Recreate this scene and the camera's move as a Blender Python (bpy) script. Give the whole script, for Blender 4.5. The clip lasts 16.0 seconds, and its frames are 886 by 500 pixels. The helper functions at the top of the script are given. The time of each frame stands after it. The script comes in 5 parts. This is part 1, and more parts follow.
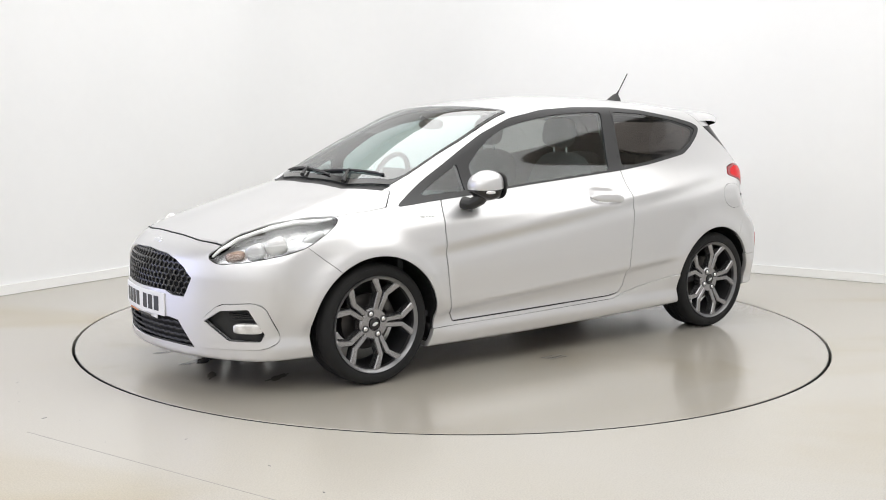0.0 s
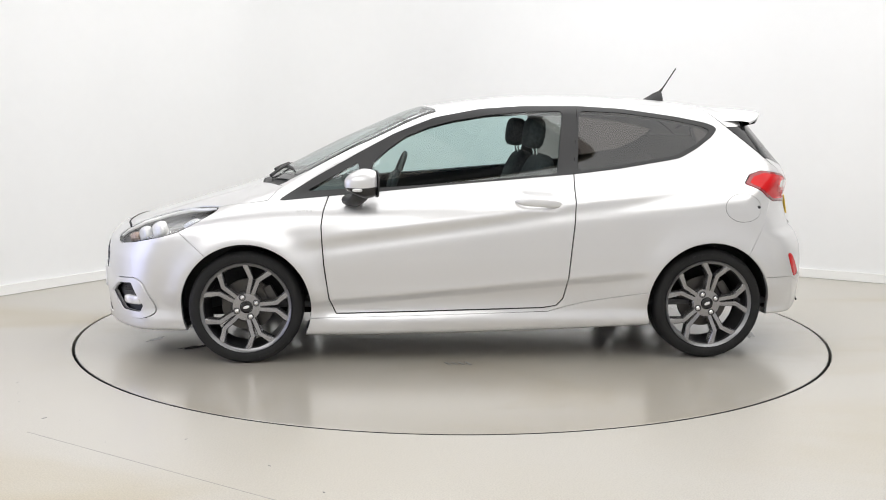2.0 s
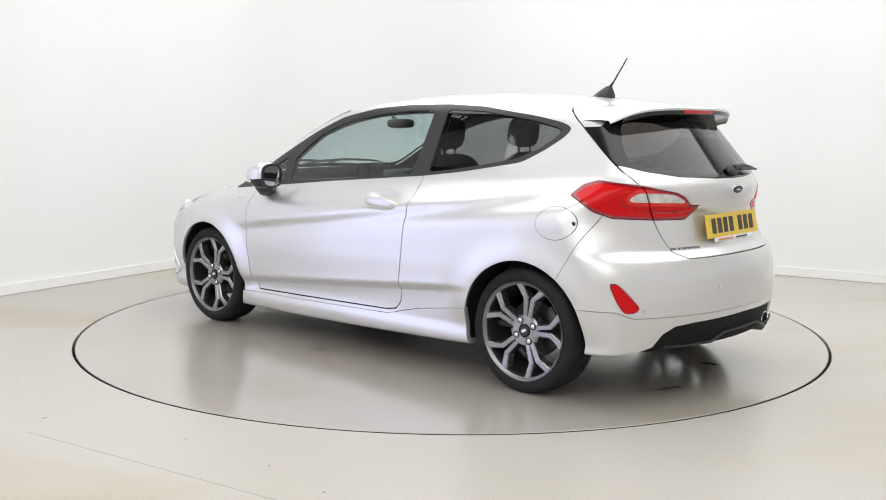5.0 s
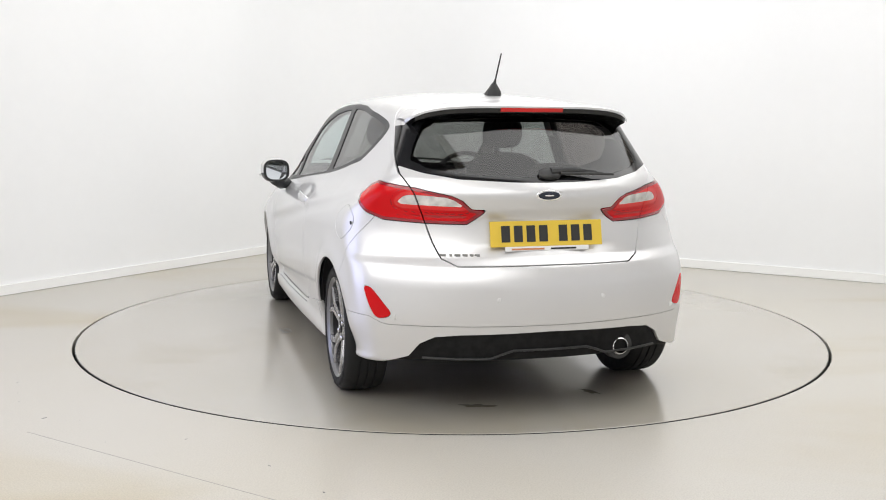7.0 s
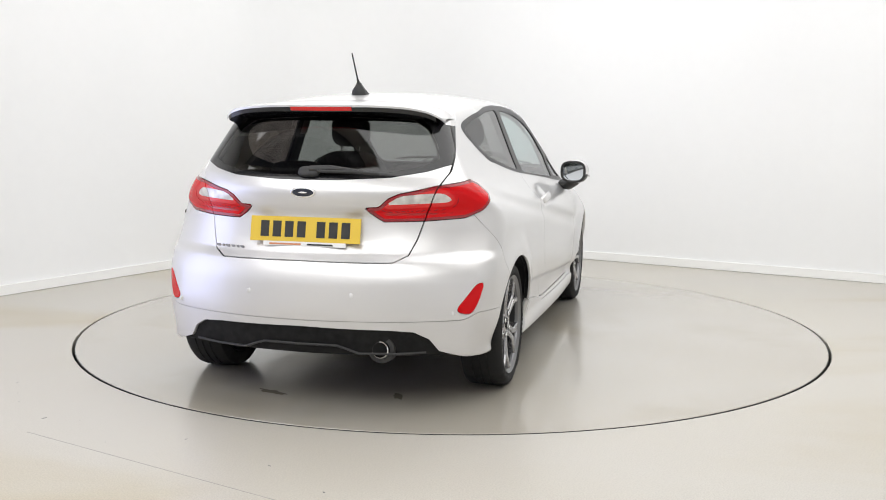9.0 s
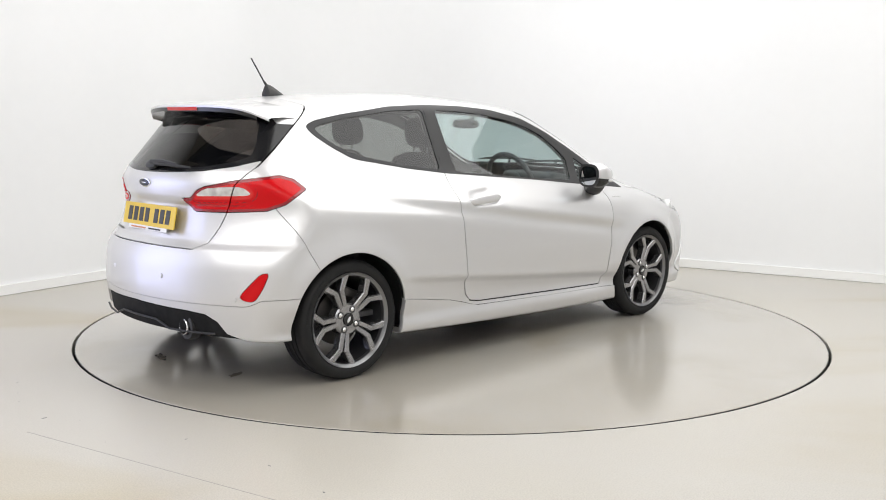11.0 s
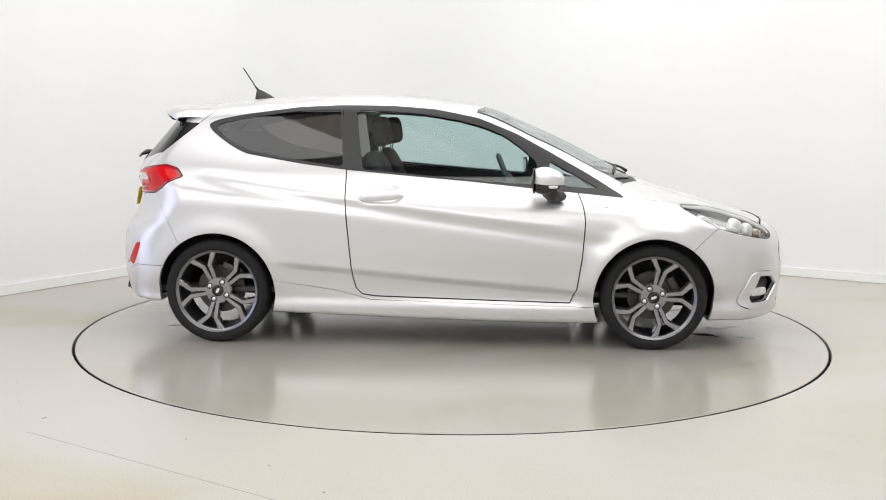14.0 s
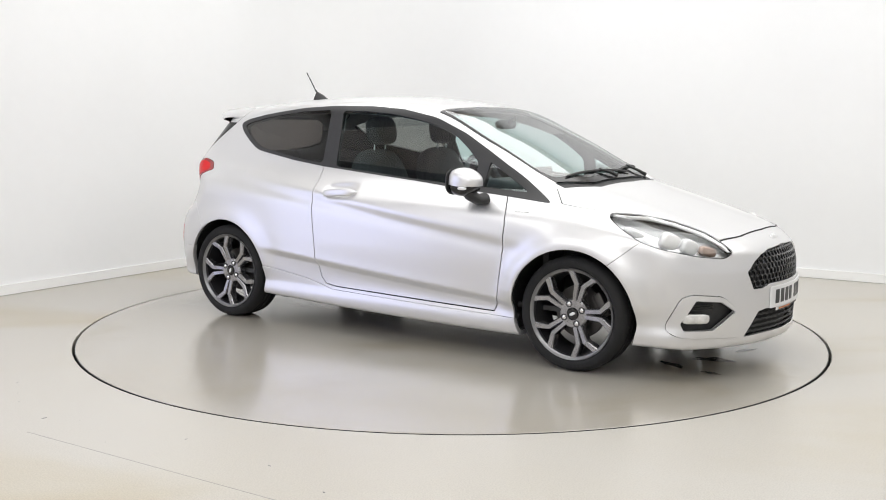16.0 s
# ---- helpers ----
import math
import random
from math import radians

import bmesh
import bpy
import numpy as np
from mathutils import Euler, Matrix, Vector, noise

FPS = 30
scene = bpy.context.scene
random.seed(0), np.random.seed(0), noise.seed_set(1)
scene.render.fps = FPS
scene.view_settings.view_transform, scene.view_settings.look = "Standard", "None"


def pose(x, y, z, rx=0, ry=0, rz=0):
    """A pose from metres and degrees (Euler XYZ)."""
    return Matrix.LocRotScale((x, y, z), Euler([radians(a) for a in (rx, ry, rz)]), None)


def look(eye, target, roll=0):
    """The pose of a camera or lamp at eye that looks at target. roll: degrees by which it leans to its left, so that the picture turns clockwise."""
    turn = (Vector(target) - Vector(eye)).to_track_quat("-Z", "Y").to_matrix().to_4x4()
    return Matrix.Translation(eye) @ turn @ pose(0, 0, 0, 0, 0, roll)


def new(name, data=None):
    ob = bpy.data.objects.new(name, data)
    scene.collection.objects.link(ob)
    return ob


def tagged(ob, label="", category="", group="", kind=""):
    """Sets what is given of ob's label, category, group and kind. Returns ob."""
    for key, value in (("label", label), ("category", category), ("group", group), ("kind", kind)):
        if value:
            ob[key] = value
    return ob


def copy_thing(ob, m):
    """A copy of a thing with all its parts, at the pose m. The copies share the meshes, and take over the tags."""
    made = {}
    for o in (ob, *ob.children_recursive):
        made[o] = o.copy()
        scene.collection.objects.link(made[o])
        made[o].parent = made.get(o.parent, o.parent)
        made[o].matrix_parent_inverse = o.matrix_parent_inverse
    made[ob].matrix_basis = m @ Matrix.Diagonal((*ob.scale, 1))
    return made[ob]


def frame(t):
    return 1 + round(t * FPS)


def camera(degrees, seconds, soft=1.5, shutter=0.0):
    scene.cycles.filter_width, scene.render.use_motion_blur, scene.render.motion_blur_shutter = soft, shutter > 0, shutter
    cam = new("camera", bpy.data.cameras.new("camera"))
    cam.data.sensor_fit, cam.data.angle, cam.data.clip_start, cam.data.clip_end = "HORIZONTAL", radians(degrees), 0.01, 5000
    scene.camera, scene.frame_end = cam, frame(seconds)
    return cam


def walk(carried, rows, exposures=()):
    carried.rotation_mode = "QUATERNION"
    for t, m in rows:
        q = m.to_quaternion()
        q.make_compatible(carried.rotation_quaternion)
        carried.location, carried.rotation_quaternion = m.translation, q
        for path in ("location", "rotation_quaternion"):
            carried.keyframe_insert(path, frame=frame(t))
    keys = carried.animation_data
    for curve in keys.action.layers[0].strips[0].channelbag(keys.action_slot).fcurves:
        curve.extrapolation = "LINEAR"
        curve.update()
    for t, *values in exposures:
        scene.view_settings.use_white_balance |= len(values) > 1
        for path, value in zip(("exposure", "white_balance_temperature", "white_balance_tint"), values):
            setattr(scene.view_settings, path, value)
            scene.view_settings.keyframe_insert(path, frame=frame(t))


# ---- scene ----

# ---------- camera: stands still on a tripod ----------
cam = camera(47.75, 16.0, soft=1.0)
EYE = (0.0, -6.255, 1.29)
AIM = (-0.0535, 0.0, 0.4732)
walk(cam, [(0.0, look(EYE, AIM, 0.42)), (16.0, look(EYE, AIM, 0.42))])

# the table turns at a steady rate; heading of the car in degrees
TURN_RATE = -15.626
HEADING_0 = 216.37
CAR_X, CAR_Y = -0.076, 0.169


def heading(t):
    return HEADING_0 + TURN_RATE * t


# ---------- light: bright ceiling panels of a white photo bay ----------
world = bpy.data.worlds.new("world")
scene.world = world
world.use_nodes = True
world.node_tree.nodes["Background"].inputs[0].default_value = (0.95, 0.97, 1, 1)
world.node_tree.nodes["Background"].inputs[1].default_value = 0.05
scene.view_settings.exposure = 0.0

CORNER = Vector((-1.067, 4.417, 0))
ALONG_R, ALONG_L = Vector((0.8639, -0.5036, 0)), Vector((-0.5241, -0.8517, 0))
ROOM_R, ROOM_L, ROOM_H = 10.0, 12.0, 3.7


def room_point(u, v, z=0.0):
    return CORNER + u * ALONG_R + v * ALONG_L + Vector((0, 0, z))


def ceiling_lamp(u, v, su, sv, watts, colour=(0.978, 0.987, 0.997)):
    lamp = new("ceiling_lamp", bpy.data.lights.new("ceiling_lamp", "AREA"))
    lamp.data.shape, lamp.data.size, lamp.data.size_y = "RECTANGLE", su, sv
    lamp.data.energy, lamp.data.color = watts, colour
    turn = math.atan2(ALONG_R.y, ALONG_R.x)
    lamp.matrix_basis = Matrix.Translation(room_point(u, v, ROOM_H - 0.06)) @ Matrix.Rotation(turn, 4, "Z")
    return lamp


ceiling_lamp(4.4, 2.95, 7.4, 5.0, 254)
ceiling_lamp(4.7, 8.9, 7.6, 4.2, 250)

# cool daylight through the wide vehicle doorway in the side wall
DOOR_V0, DOOR_V1, DOOR_H = 5.9, 8.9, 2.75


def doorway_light(watts, colour=(0.66, 0.69, 1.0)):
    lamp = new("doorway_light", bpy.data.lights.new("doorway_light", "AREA"))
    lamp.data.shape, lamp.data.size, lamp.data.size_y = "RECTANGLE", DOOR_V1 - DOOR_V0, DOOR_H
    lamp.data.energy, lamp.data.color = watts, colour
    side = ALONG_L
    back = Vector((side.y, -side.x, 0))
    up = back.cross(side)
    turn = Matrix((side, up, back)).transposed().to_4x4()
    lamp.matrix_basis = Matrix.Translation(room_point(-0.08, (DOOR_V0 + DOOR_V1) / 2, DOOR_H / 2)) @ turn


doorway_light(62)

# ---------- materials ----------
def material(name, colour, rough=0.5, metal=0.0, **more):
    m = bpy.data.materials.new(name)
    m.use_nodes = True
    b = m.node_tree.nodes["Principled BSDF"]
    b.inputs["Base Color"].default_value = (*colour, 1)
    b.inputs["Roughness"].default_value = rough
    b.inputs["Metallic"].default_value = metal
    for k, v in more.items():
        b.inputs[k.replace("_", " ")].default_value = v
    return m


def vary(m, scale, low, high, rough=None, bump_size=0.0, fine=0.0, stretch=(1, 1, 1)):
    """Mottle a material's colour between two tones; a second, finer grain and relief."""
    t = m.node_tree
    b = t.nodes["Principled BSDF"]
    co = t.nodes.new("ShaderNodeTexCoord")
    mp = t.nodes.new("ShaderNodeMapping")
    mp.inputs["Scale"].default_value = stretch
    t.links.new(co.outputs["Object"], mp.inputs[0])
    n1, n2 = t.nodes.new("ShaderNodeTexNoise"), t.nodes.new("ShaderNodeTexNoise")
    n1.inputs["Scale"].default_value, n1.inputs["Detail"].default_value = scale, 2.5
    n2.inputs["Scale"].default_value, n2.inputs["Detail"].default_value = scale * 23, 3
    for n in (n1, n2):
        t.links.new(mp.outputs[0], n.inputs["Vector"])
    add = t.nodes.new("ShaderNodeMath")
    add.operation = "MULTIPLY_ADD"
    add.inputs[1].default_value = fine
    t.links.new(n2.outputs["Fac"], add.inputs[0])
    t.links.new(n1.outputs["Fac"], add.inputs[2])
    ramp = t.nodes.new("ShaderNodeValToRGB")
    ramp.color_ramp.elements[0].position, ramp.color_ramp.elements[1].position = 0.3 + fine * 0.5, 0.7 + fine * 0.5
    ramp.color_ramp.elements[0].color, ramp.color_ramp.elements[1].color = (*low, 1), (*high, 1)
    t.links.new(add.outputs[0], ramp.inputs[0])
    t.links.new(ramp.outputs[0], b.inputs["Base Color"])
    if rough:
        mr = t.nodes.new("ShaderNodeMapRange")
        mr.inputs["From Min"].default_value, mr.inputs["From Max"].default_value = 0.3, 0.7
        mr.inputs["To Min"].default_value, mr.inputs["To Max"].default_value = rough
        t.links.new(n1.outputs["Fac"], mr.inputs["Value"])
        t.links.new(mr.outputs[0], b.inputs["Roughness"])
    if bump_size:
        bp = t.nodes.new("ShaderNodeBump")
        bp.inputs["Distance"].default_value, bp.inputs["Strength"].default_value = bump_size, 0.5
        t.links.new(n2.outputs["Fac"], bp.inputs["Height"])
        t.links.new(bp.outputs[0], b.inputs["Normal"])
    return m


def glass(name, tint, gloss=0.0, base=0.09):
    """A pane: clear tinted body with a Fresnel gloss."""
    m = bpy.data.materials.new(name)
    m.use_nodes = True
    t = m.node_tree
    t.nodes.remove(t.nodes["Principled BSDF"])
    clear, shine, mix, lw = (t.nodes.new("ShaderNode" + k) for k in ("BsdfTransparent", "BsdfGlossy", "MixShader", "LayerWeight"))
    clear.inputs[0].default_value = (*tint, 1)
    shine.inputs["Roughness"].default_value = 0.02 + gloss
    lw.inputs[0].default_value = 0.5
    power, scale = t.nodes.new("ShaderNodeMath"), t.nodes.new("ShaderNodeMath")
    power.operation, power.inputs[1].default_value = "POWER", 4.0
    scale.operation, scale.inputs[1].default_value, scale.inputs[2].default_value = "MULTIPLY_ADD", 0.85 - base, base
    t.links.new(lw.outputs["Facing"], power.inputs[0])
    t.links.new(power.outputs[0], scale.inputs[0])
    t.links.new(scale.outputs[0], mix.inputs[0])
    t.links.new(clear.outputs[0], mix.inputs[1])
    t.links.new(shine.outputs[0], mix.inputs[2])
    t.links.new(mix.outputs[0], t.nodes["Material Output"].inputs[0])
    return m


M_WALL = vary(material("wall_paint", (0.85, 0.85, 0.84), 0.55), 0.5, (0.81, 0.815, 0.82), (0.85, 0.855, 0.86), bump_size=0.001, fine=0.2)
M_SKIRT = material("skirting_paint", (0.86, 0.86, 0.85), 0.4)
M_CEIL = vary(material("ceiling_paint", (0.66, 0.62, 0.55), 0.8), 0.8, (0.60, 0.55, 0.48), (0.70, 0.66, 0.60))
M_BEAM = material("beam_paint", (0.05, 0.05, 0.05), 0.6)
def ochre_patches(m, scale, tone, amount, stretch, turn=0.0):
    """Broad ochre patches and fine dark grit over a painted floor."""
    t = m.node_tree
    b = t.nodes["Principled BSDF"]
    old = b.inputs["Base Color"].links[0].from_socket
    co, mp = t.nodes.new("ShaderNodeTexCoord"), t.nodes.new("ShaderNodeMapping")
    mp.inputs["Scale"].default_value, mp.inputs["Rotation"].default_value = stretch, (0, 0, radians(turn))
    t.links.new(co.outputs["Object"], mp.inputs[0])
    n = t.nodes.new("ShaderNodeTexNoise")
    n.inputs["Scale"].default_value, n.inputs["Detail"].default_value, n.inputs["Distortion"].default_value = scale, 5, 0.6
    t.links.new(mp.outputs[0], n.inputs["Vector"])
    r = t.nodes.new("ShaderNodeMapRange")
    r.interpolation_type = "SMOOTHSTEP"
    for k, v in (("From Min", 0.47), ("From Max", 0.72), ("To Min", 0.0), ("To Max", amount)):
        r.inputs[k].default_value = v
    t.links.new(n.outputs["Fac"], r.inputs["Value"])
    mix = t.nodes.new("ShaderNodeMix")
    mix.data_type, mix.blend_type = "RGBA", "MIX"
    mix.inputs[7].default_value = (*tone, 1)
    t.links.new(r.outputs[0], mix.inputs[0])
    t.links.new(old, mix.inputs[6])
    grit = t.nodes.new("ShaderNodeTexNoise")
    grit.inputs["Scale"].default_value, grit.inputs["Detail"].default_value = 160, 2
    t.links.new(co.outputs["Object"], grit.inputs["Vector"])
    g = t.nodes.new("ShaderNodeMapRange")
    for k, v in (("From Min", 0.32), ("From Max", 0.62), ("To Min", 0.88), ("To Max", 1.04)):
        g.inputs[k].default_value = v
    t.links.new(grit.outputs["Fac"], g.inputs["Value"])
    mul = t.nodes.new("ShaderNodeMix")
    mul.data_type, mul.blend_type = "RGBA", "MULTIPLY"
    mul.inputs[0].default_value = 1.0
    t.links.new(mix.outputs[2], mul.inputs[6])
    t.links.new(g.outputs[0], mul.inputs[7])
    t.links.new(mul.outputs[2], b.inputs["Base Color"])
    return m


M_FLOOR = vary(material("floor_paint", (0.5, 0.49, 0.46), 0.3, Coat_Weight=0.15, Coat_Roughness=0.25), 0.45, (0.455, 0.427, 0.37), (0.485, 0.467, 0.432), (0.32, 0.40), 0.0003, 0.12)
ochre_patches(M_FLOOR, 0.55, (0.40, 0.345, 0.235), 0.75, (0.55, 1.7, 1), -12)
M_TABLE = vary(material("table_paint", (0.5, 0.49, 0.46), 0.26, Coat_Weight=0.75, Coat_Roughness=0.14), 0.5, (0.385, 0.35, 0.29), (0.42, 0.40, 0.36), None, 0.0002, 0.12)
ochre_patches(M_TABLE, 0.9, (0.33, 0.285, 0.205), 0.6, (1, 1.3, 1))
M_PIT = material("pit_dark", (0.01, 0.01, 0.01), 0.8)
M_STEEL = material("worn_steel", (0.12, 0.12, 0.12), 0.4, 0.9)
M_PAINT = material("car_paint", (0.67, 0.667, 0.67), 0.37, 0.68, Coat_Weight=0.7, Coat_Roughness=0.06)
M_BLACK = vary(material("black_plastic", (0.02, 0.02, 0.02), 0.5), 40, (0.014, 0.014, 0.014), (0.026, 0.026, 0.026), (0.42, 0.6))
M_UNDER = vary(material("dark_underside", (0.008, 0.008, 0.008), 0.7), 30, (0.005, 0.005, 0.005), (0.012, 0.012, 0.012))
M_UNDER.node_tree.nodes["Principled BSDF"].inputs["Specular IOR Level"].default_value = 0.2
M_GLOSSBLACK = material("gloss_black", (0.012, 0.012, 0.013), 0.12)
M_TRIM = material("satin_black_trim", (0.022, 0.022, 0.023), 0.4)
M_RUBBER = vary(material("tyre_rubber", (0.02, 0.02, 0.02), 0.75), 30, (0.009, 0.009, 0.0095), (0.017, 0.017, 0.017), (0.6, 0.85), 0.0005)
M_RUBBER.node_tree.nodes["Principled BSDF"].inputs["Specular IOR Level"].default_value = 0.3
M_ALLOY = material("grey_alloy", (0.32, 0.317, 0.325), 0.25, 0.9, Coat_Weight=0.4, Coat_Roughness=0.1)
M_LIP = material("machined_lip", (0.22, 0.22, 0.225), 0.3, 0.9)
M_STEELGREY = material("dull_grey", (0.30, 0.30, 0.30), 0.4, 0.5)
# mirror colour darkened to stand in for a dim reflected room
M_MIRROR = material("tinted_mirror", (0.42, 0.44, 0.46), 0.02, 1.0)
M_CHROME = material("chrome", (0.85, 0.85, 0.86), 0.08, 1.0)
M_DISC = material("brake_steel", (0.09, 0.085, 0.08), 0.45, 0.8)
M_GLASS = glass("clear_glass", (0.76, 0.88, 0.87), 0.0, 0.095)
M_SCREEN = glass("screen_glass", (0.78, 0.88, 0.87), 0.0, 0.22)
M_PRIVACY = glass("privacy_glass", (0.27, 0.255, 0.245), 0.0, 0.065)
M_LENS = glass("clear_lens", (0.97, 0.98, 0.98), 0.0, 0.05)
M_RED = material("red_lens", (0.56, 0.003, 0.006), 0.25, 0.0, Coat_Weight=0.18, Coat_Roughness=0.03, Specular_IOR_Level=0.12)
M_DARKRED = material("dark_red_lens", (0.25, 0.004, 0.010), 0.15, 0.0, Coat_Weight=0.6)
M_BRIGHTRED = material("light_guide_red", (0.62, 0.012, 0.012), 0.15, 0.0, Coat_Weight=0.3, Coat_Roughness=0.03)
M_REDRIB = vary(material("ribbed_red", (0.5, 0.01, 0.01), 0.2, 0.0, Coat_Weight=0.6, Coat_Roughness=0.03), 18, (0.30, 0.003, 0.006), (0.52, 0.006, 0.008), stretch=(1, 1, 6))
M_CLEARCELL = vary(material("reversing_cell", (0.7, 0.69, 0.67), 0.15, 0.3, Coat_Weight=1.0), 22, (0.45, 0.44, 0.42), (0.80, 0.79, 0.77))
M_LAMPGREY = material("lamp_reflector", (0.72, 0.72, 0.72), 0.3, 0.4)
M_LAMPWHITE = material("lamp_white", (0.82, 0.81, 0.80), 0.2, 0.3)
M_LAMPHOUSE = vary(material("lamp_housing", (0.3, 0.3, 0.3), 0.22, 0.7), 18, (0.42, 0.42, 0.425), (0.68, 0.68, 0.685))
M_BRONZE = material("indicator_bronze", (0.42, 0.30, 0.24), 0.25, 0.6)
M_CLOTH = vary(material("seat_cloth", (0.03, 0.03, 0.032), 0.9), 60, (0.022, 0.022, 0.024), (0.05, 0.05, 0.052), bump_size=0.001)
M_CABIN = vary(material("cabin_plastic", (0.035, 0.035, 0.037), 0.6), 25, (0.05, 0.05, 0.052), (0.08, 0.08, 0.082))
M_HEADLINER = vary(material("headliner", (0.42, 0.42, 0.41), 0.9), 60, (0.36, 0.36, 0.35), (0.46, 0.46, 0.45))
M_YELLOW = material("yellow_plate", (0.72, 0.50, 0.05), 0.35)
M_WHITEPLATE = material("white_plate", (0.8, 0.8, 0.8), 0.35)
M_INK = material("plate_black", (0.02, 0.02, 0.02), 0.4)
M_ORANGE = material("strip_orange", (0.55, 0.22, 0.1), 0.5)
M_BADGE = material("badge_dark", (0.02, 0.025, 0.04), 0.2)

# ---------- car body form: half-body functions in metres, x forward, y outward, z up ----------
# shape begin
def spline(xs, ys):
    """Smooth curve through a few knots (monotone tangents)."""
    xs, ys = np.array(xs, float), np.array(ys, float)
    h, d = np.diff(xs), np.diff(ys) / np.diff(xs)
    m = np.zeros(len(xs))
    m[0], m[-1] = d[0], d[-1]
    same = d[:-1] * d[1:] > 0
    w1, w2 = 2 * h[1:] + h[:-1], h[1:] + 2 * h[:-1]
    with np.errstate(divide="ignore", invalid="ignore"):
        m[1:-1] = np.where(same, (w1 + w2) / (w1 / d[:-1] + w2 / d[1:]), 0)

    def f(x):
        x = np.asarray(x, float)
        i = np.clip(np.searchsorted(xs, x) - 1, 0, len(xs) - 2)
        t = (x - xs[i]) / h[i]
        lo, hi = t < 0, t > 1
        s = np.clip(t, 0, 1)
        v = ((1 + 2 * s) * (1 - s) ** 2 * ys[i] + s * (1 - s) ** 2 * h[i] * m[i]
             + s * s * (3 - 2 * s) * ys[i + 1] + s * s * (s - 1) * h[i] * m[i + 1])
        return v + np.where(lo, t * h[i] * m[0], 0) + np.where(hi, (t - 1) * h[i] * m[-1], 0)
    return f


def smooth_max(a, b, r):
    h = np.maximum(r - np.abs(a - b), 0) / r
    return np.maximum(a, b) + h * h * r / 4


def bump(v, centre, width):
    return np.exp(-((v - centre) / width) ** 2)


def ease(v, a, b):
    t = np.clip((v - a) / (b - a), 0, 1)
    return t * t * (3 - 2 * t)


BONNET = spline([0.9, 1.23, 1.45, 1.78, 2.0, 2.12], [0.975, 0.925, 0.868, 0.77, 0.70, 0.64])
ROOF = spline([-2.1, -1.72, -1.48, -0.95, -0.42, -0.08, 0.25, 0.6, 1.2, 1.6],
              [1.20, 1.305, 1.35, 1.402, 1.415, 1.407, 1.374, 1.245, 0.95, 0.75])
NOSE = spline([0.1, 0.2, 0.4, 0.54, 0.62, 0.66, 0.70, 0.76], [2.08, 2.115, 2.127, 2.124, 2.098, 2.07, 2.03, 1.93])
TAIL = spline([0.15, 0.3, 0.47, 0.57, 0.66, 0.71, 0.86, 0.965, 1.03, 1.08, 1.26, 1.4],
              [1.93, 1.965, 1.985, 1.982, 1.955, 1.918, 1.892, 1.908, 1.88, 1.835, 1.675, 1.55])
TAIL_BOW = spline([0.2, 0.6, 0.9, 1.2], [0.34, 0.38, 0.52, 0.55])
FLANK = spline([0.12, 0.17, 0.22, 0.28, 0.40, 0.55, 0.70, 0.80], [0.795, 0.815, 0.824, 0.812, 0.834, 0.849, 0.850, 0.834])
PLAN = spline([-2.1, -1.75, -1.3, -0.7, 0.2, 1.0, 1.35, 1.7, 2.1], [-0.13, -0.052, -0.02, -0.004, 0.0, -0.012, -0.03, -0.075, -0.17])
SHOULDER = spline([-1.7, -1.2, -0.4, 0.6, 1.2, 1.8], [0.90, 0.875, 0.845, 0.80, 0.78, 0.69])
SOLE = spline([-2.0, -1.56, -0.9, 0.9, 1.6, 2.1], [0.25, 0.235, 0.19, 0.15, 0.165, 0.165])
AXLE_F, AXLE_R, AXLE_Z = 1.247, -1.247, 0.300


def flank(x, z):
    """Half width of the body side."""
    zs = SHOULDER(x)
    low = FLANK(z - 0.5 * (z - zs + np.sqrt((z - zs) ** 2 + 0.045 ** 2)) + (0.80 - zs) * ease(z, 0.3, 0.8))
    s = 0.5 * (z - zs + np.sqrt((z - zs) ** 2 + 0.045 ** 2))
    y = low + PLAN(x) - 0.38 * s - 0.075 * (1 - np.exp(-(s / 0.085) ** 1.5))
    y = y - 0.3 * np.maximum(x - 0.75, 0) * s - 0.22 * np.maximum(-x - 1.0, 0) * s
    for ax in (AXLE_F, AXLE_R):
        d = np.hypot(x - ax, z - AXLE_Z)
        y = y + (0.036 if ax > 0 else 0.020) * bump(d, 0.345, 0.075) * ease(z, 0.2, 0.4)
    # crease along the shoulder and a ledge over the tucked-in lower door
    zc = 0.728 - 0.135 * x
    along = ease(x, -1.5, -1.15) * (1 - ease(x, 0.70, 1.1))
    y = y + along * (0.007 * bump(z, zc + 0.055, 0.032) - 0.010 * bump(z, zc + 0.004, 0.038))
    d = z - (0.335 + (0.75 - x) * 0.085)
    mid = ease(x, -0.98, -0.70) * (1 - ease(x, 0.76, 0.98))
    ledge = 0.016 * np.exp(-np.maximum(d, 0) / 0.075) * ease(d, -0.034, 0.010) - 0.013 * (1 - ease(d, -0.03, 0.02)) * ease(d, -0.16, -0.05)
    y = y + mid * ledge
    # dished recess behind the door handle
    u, w = (x + 0.302) / 0.098, (z - 0.862 - 0.07 * (x + 0.302)) / 0.040
    y = y - 0.017 * np.exp(-np.minimum(u ** 4 + w ** 4, 50))
    return y


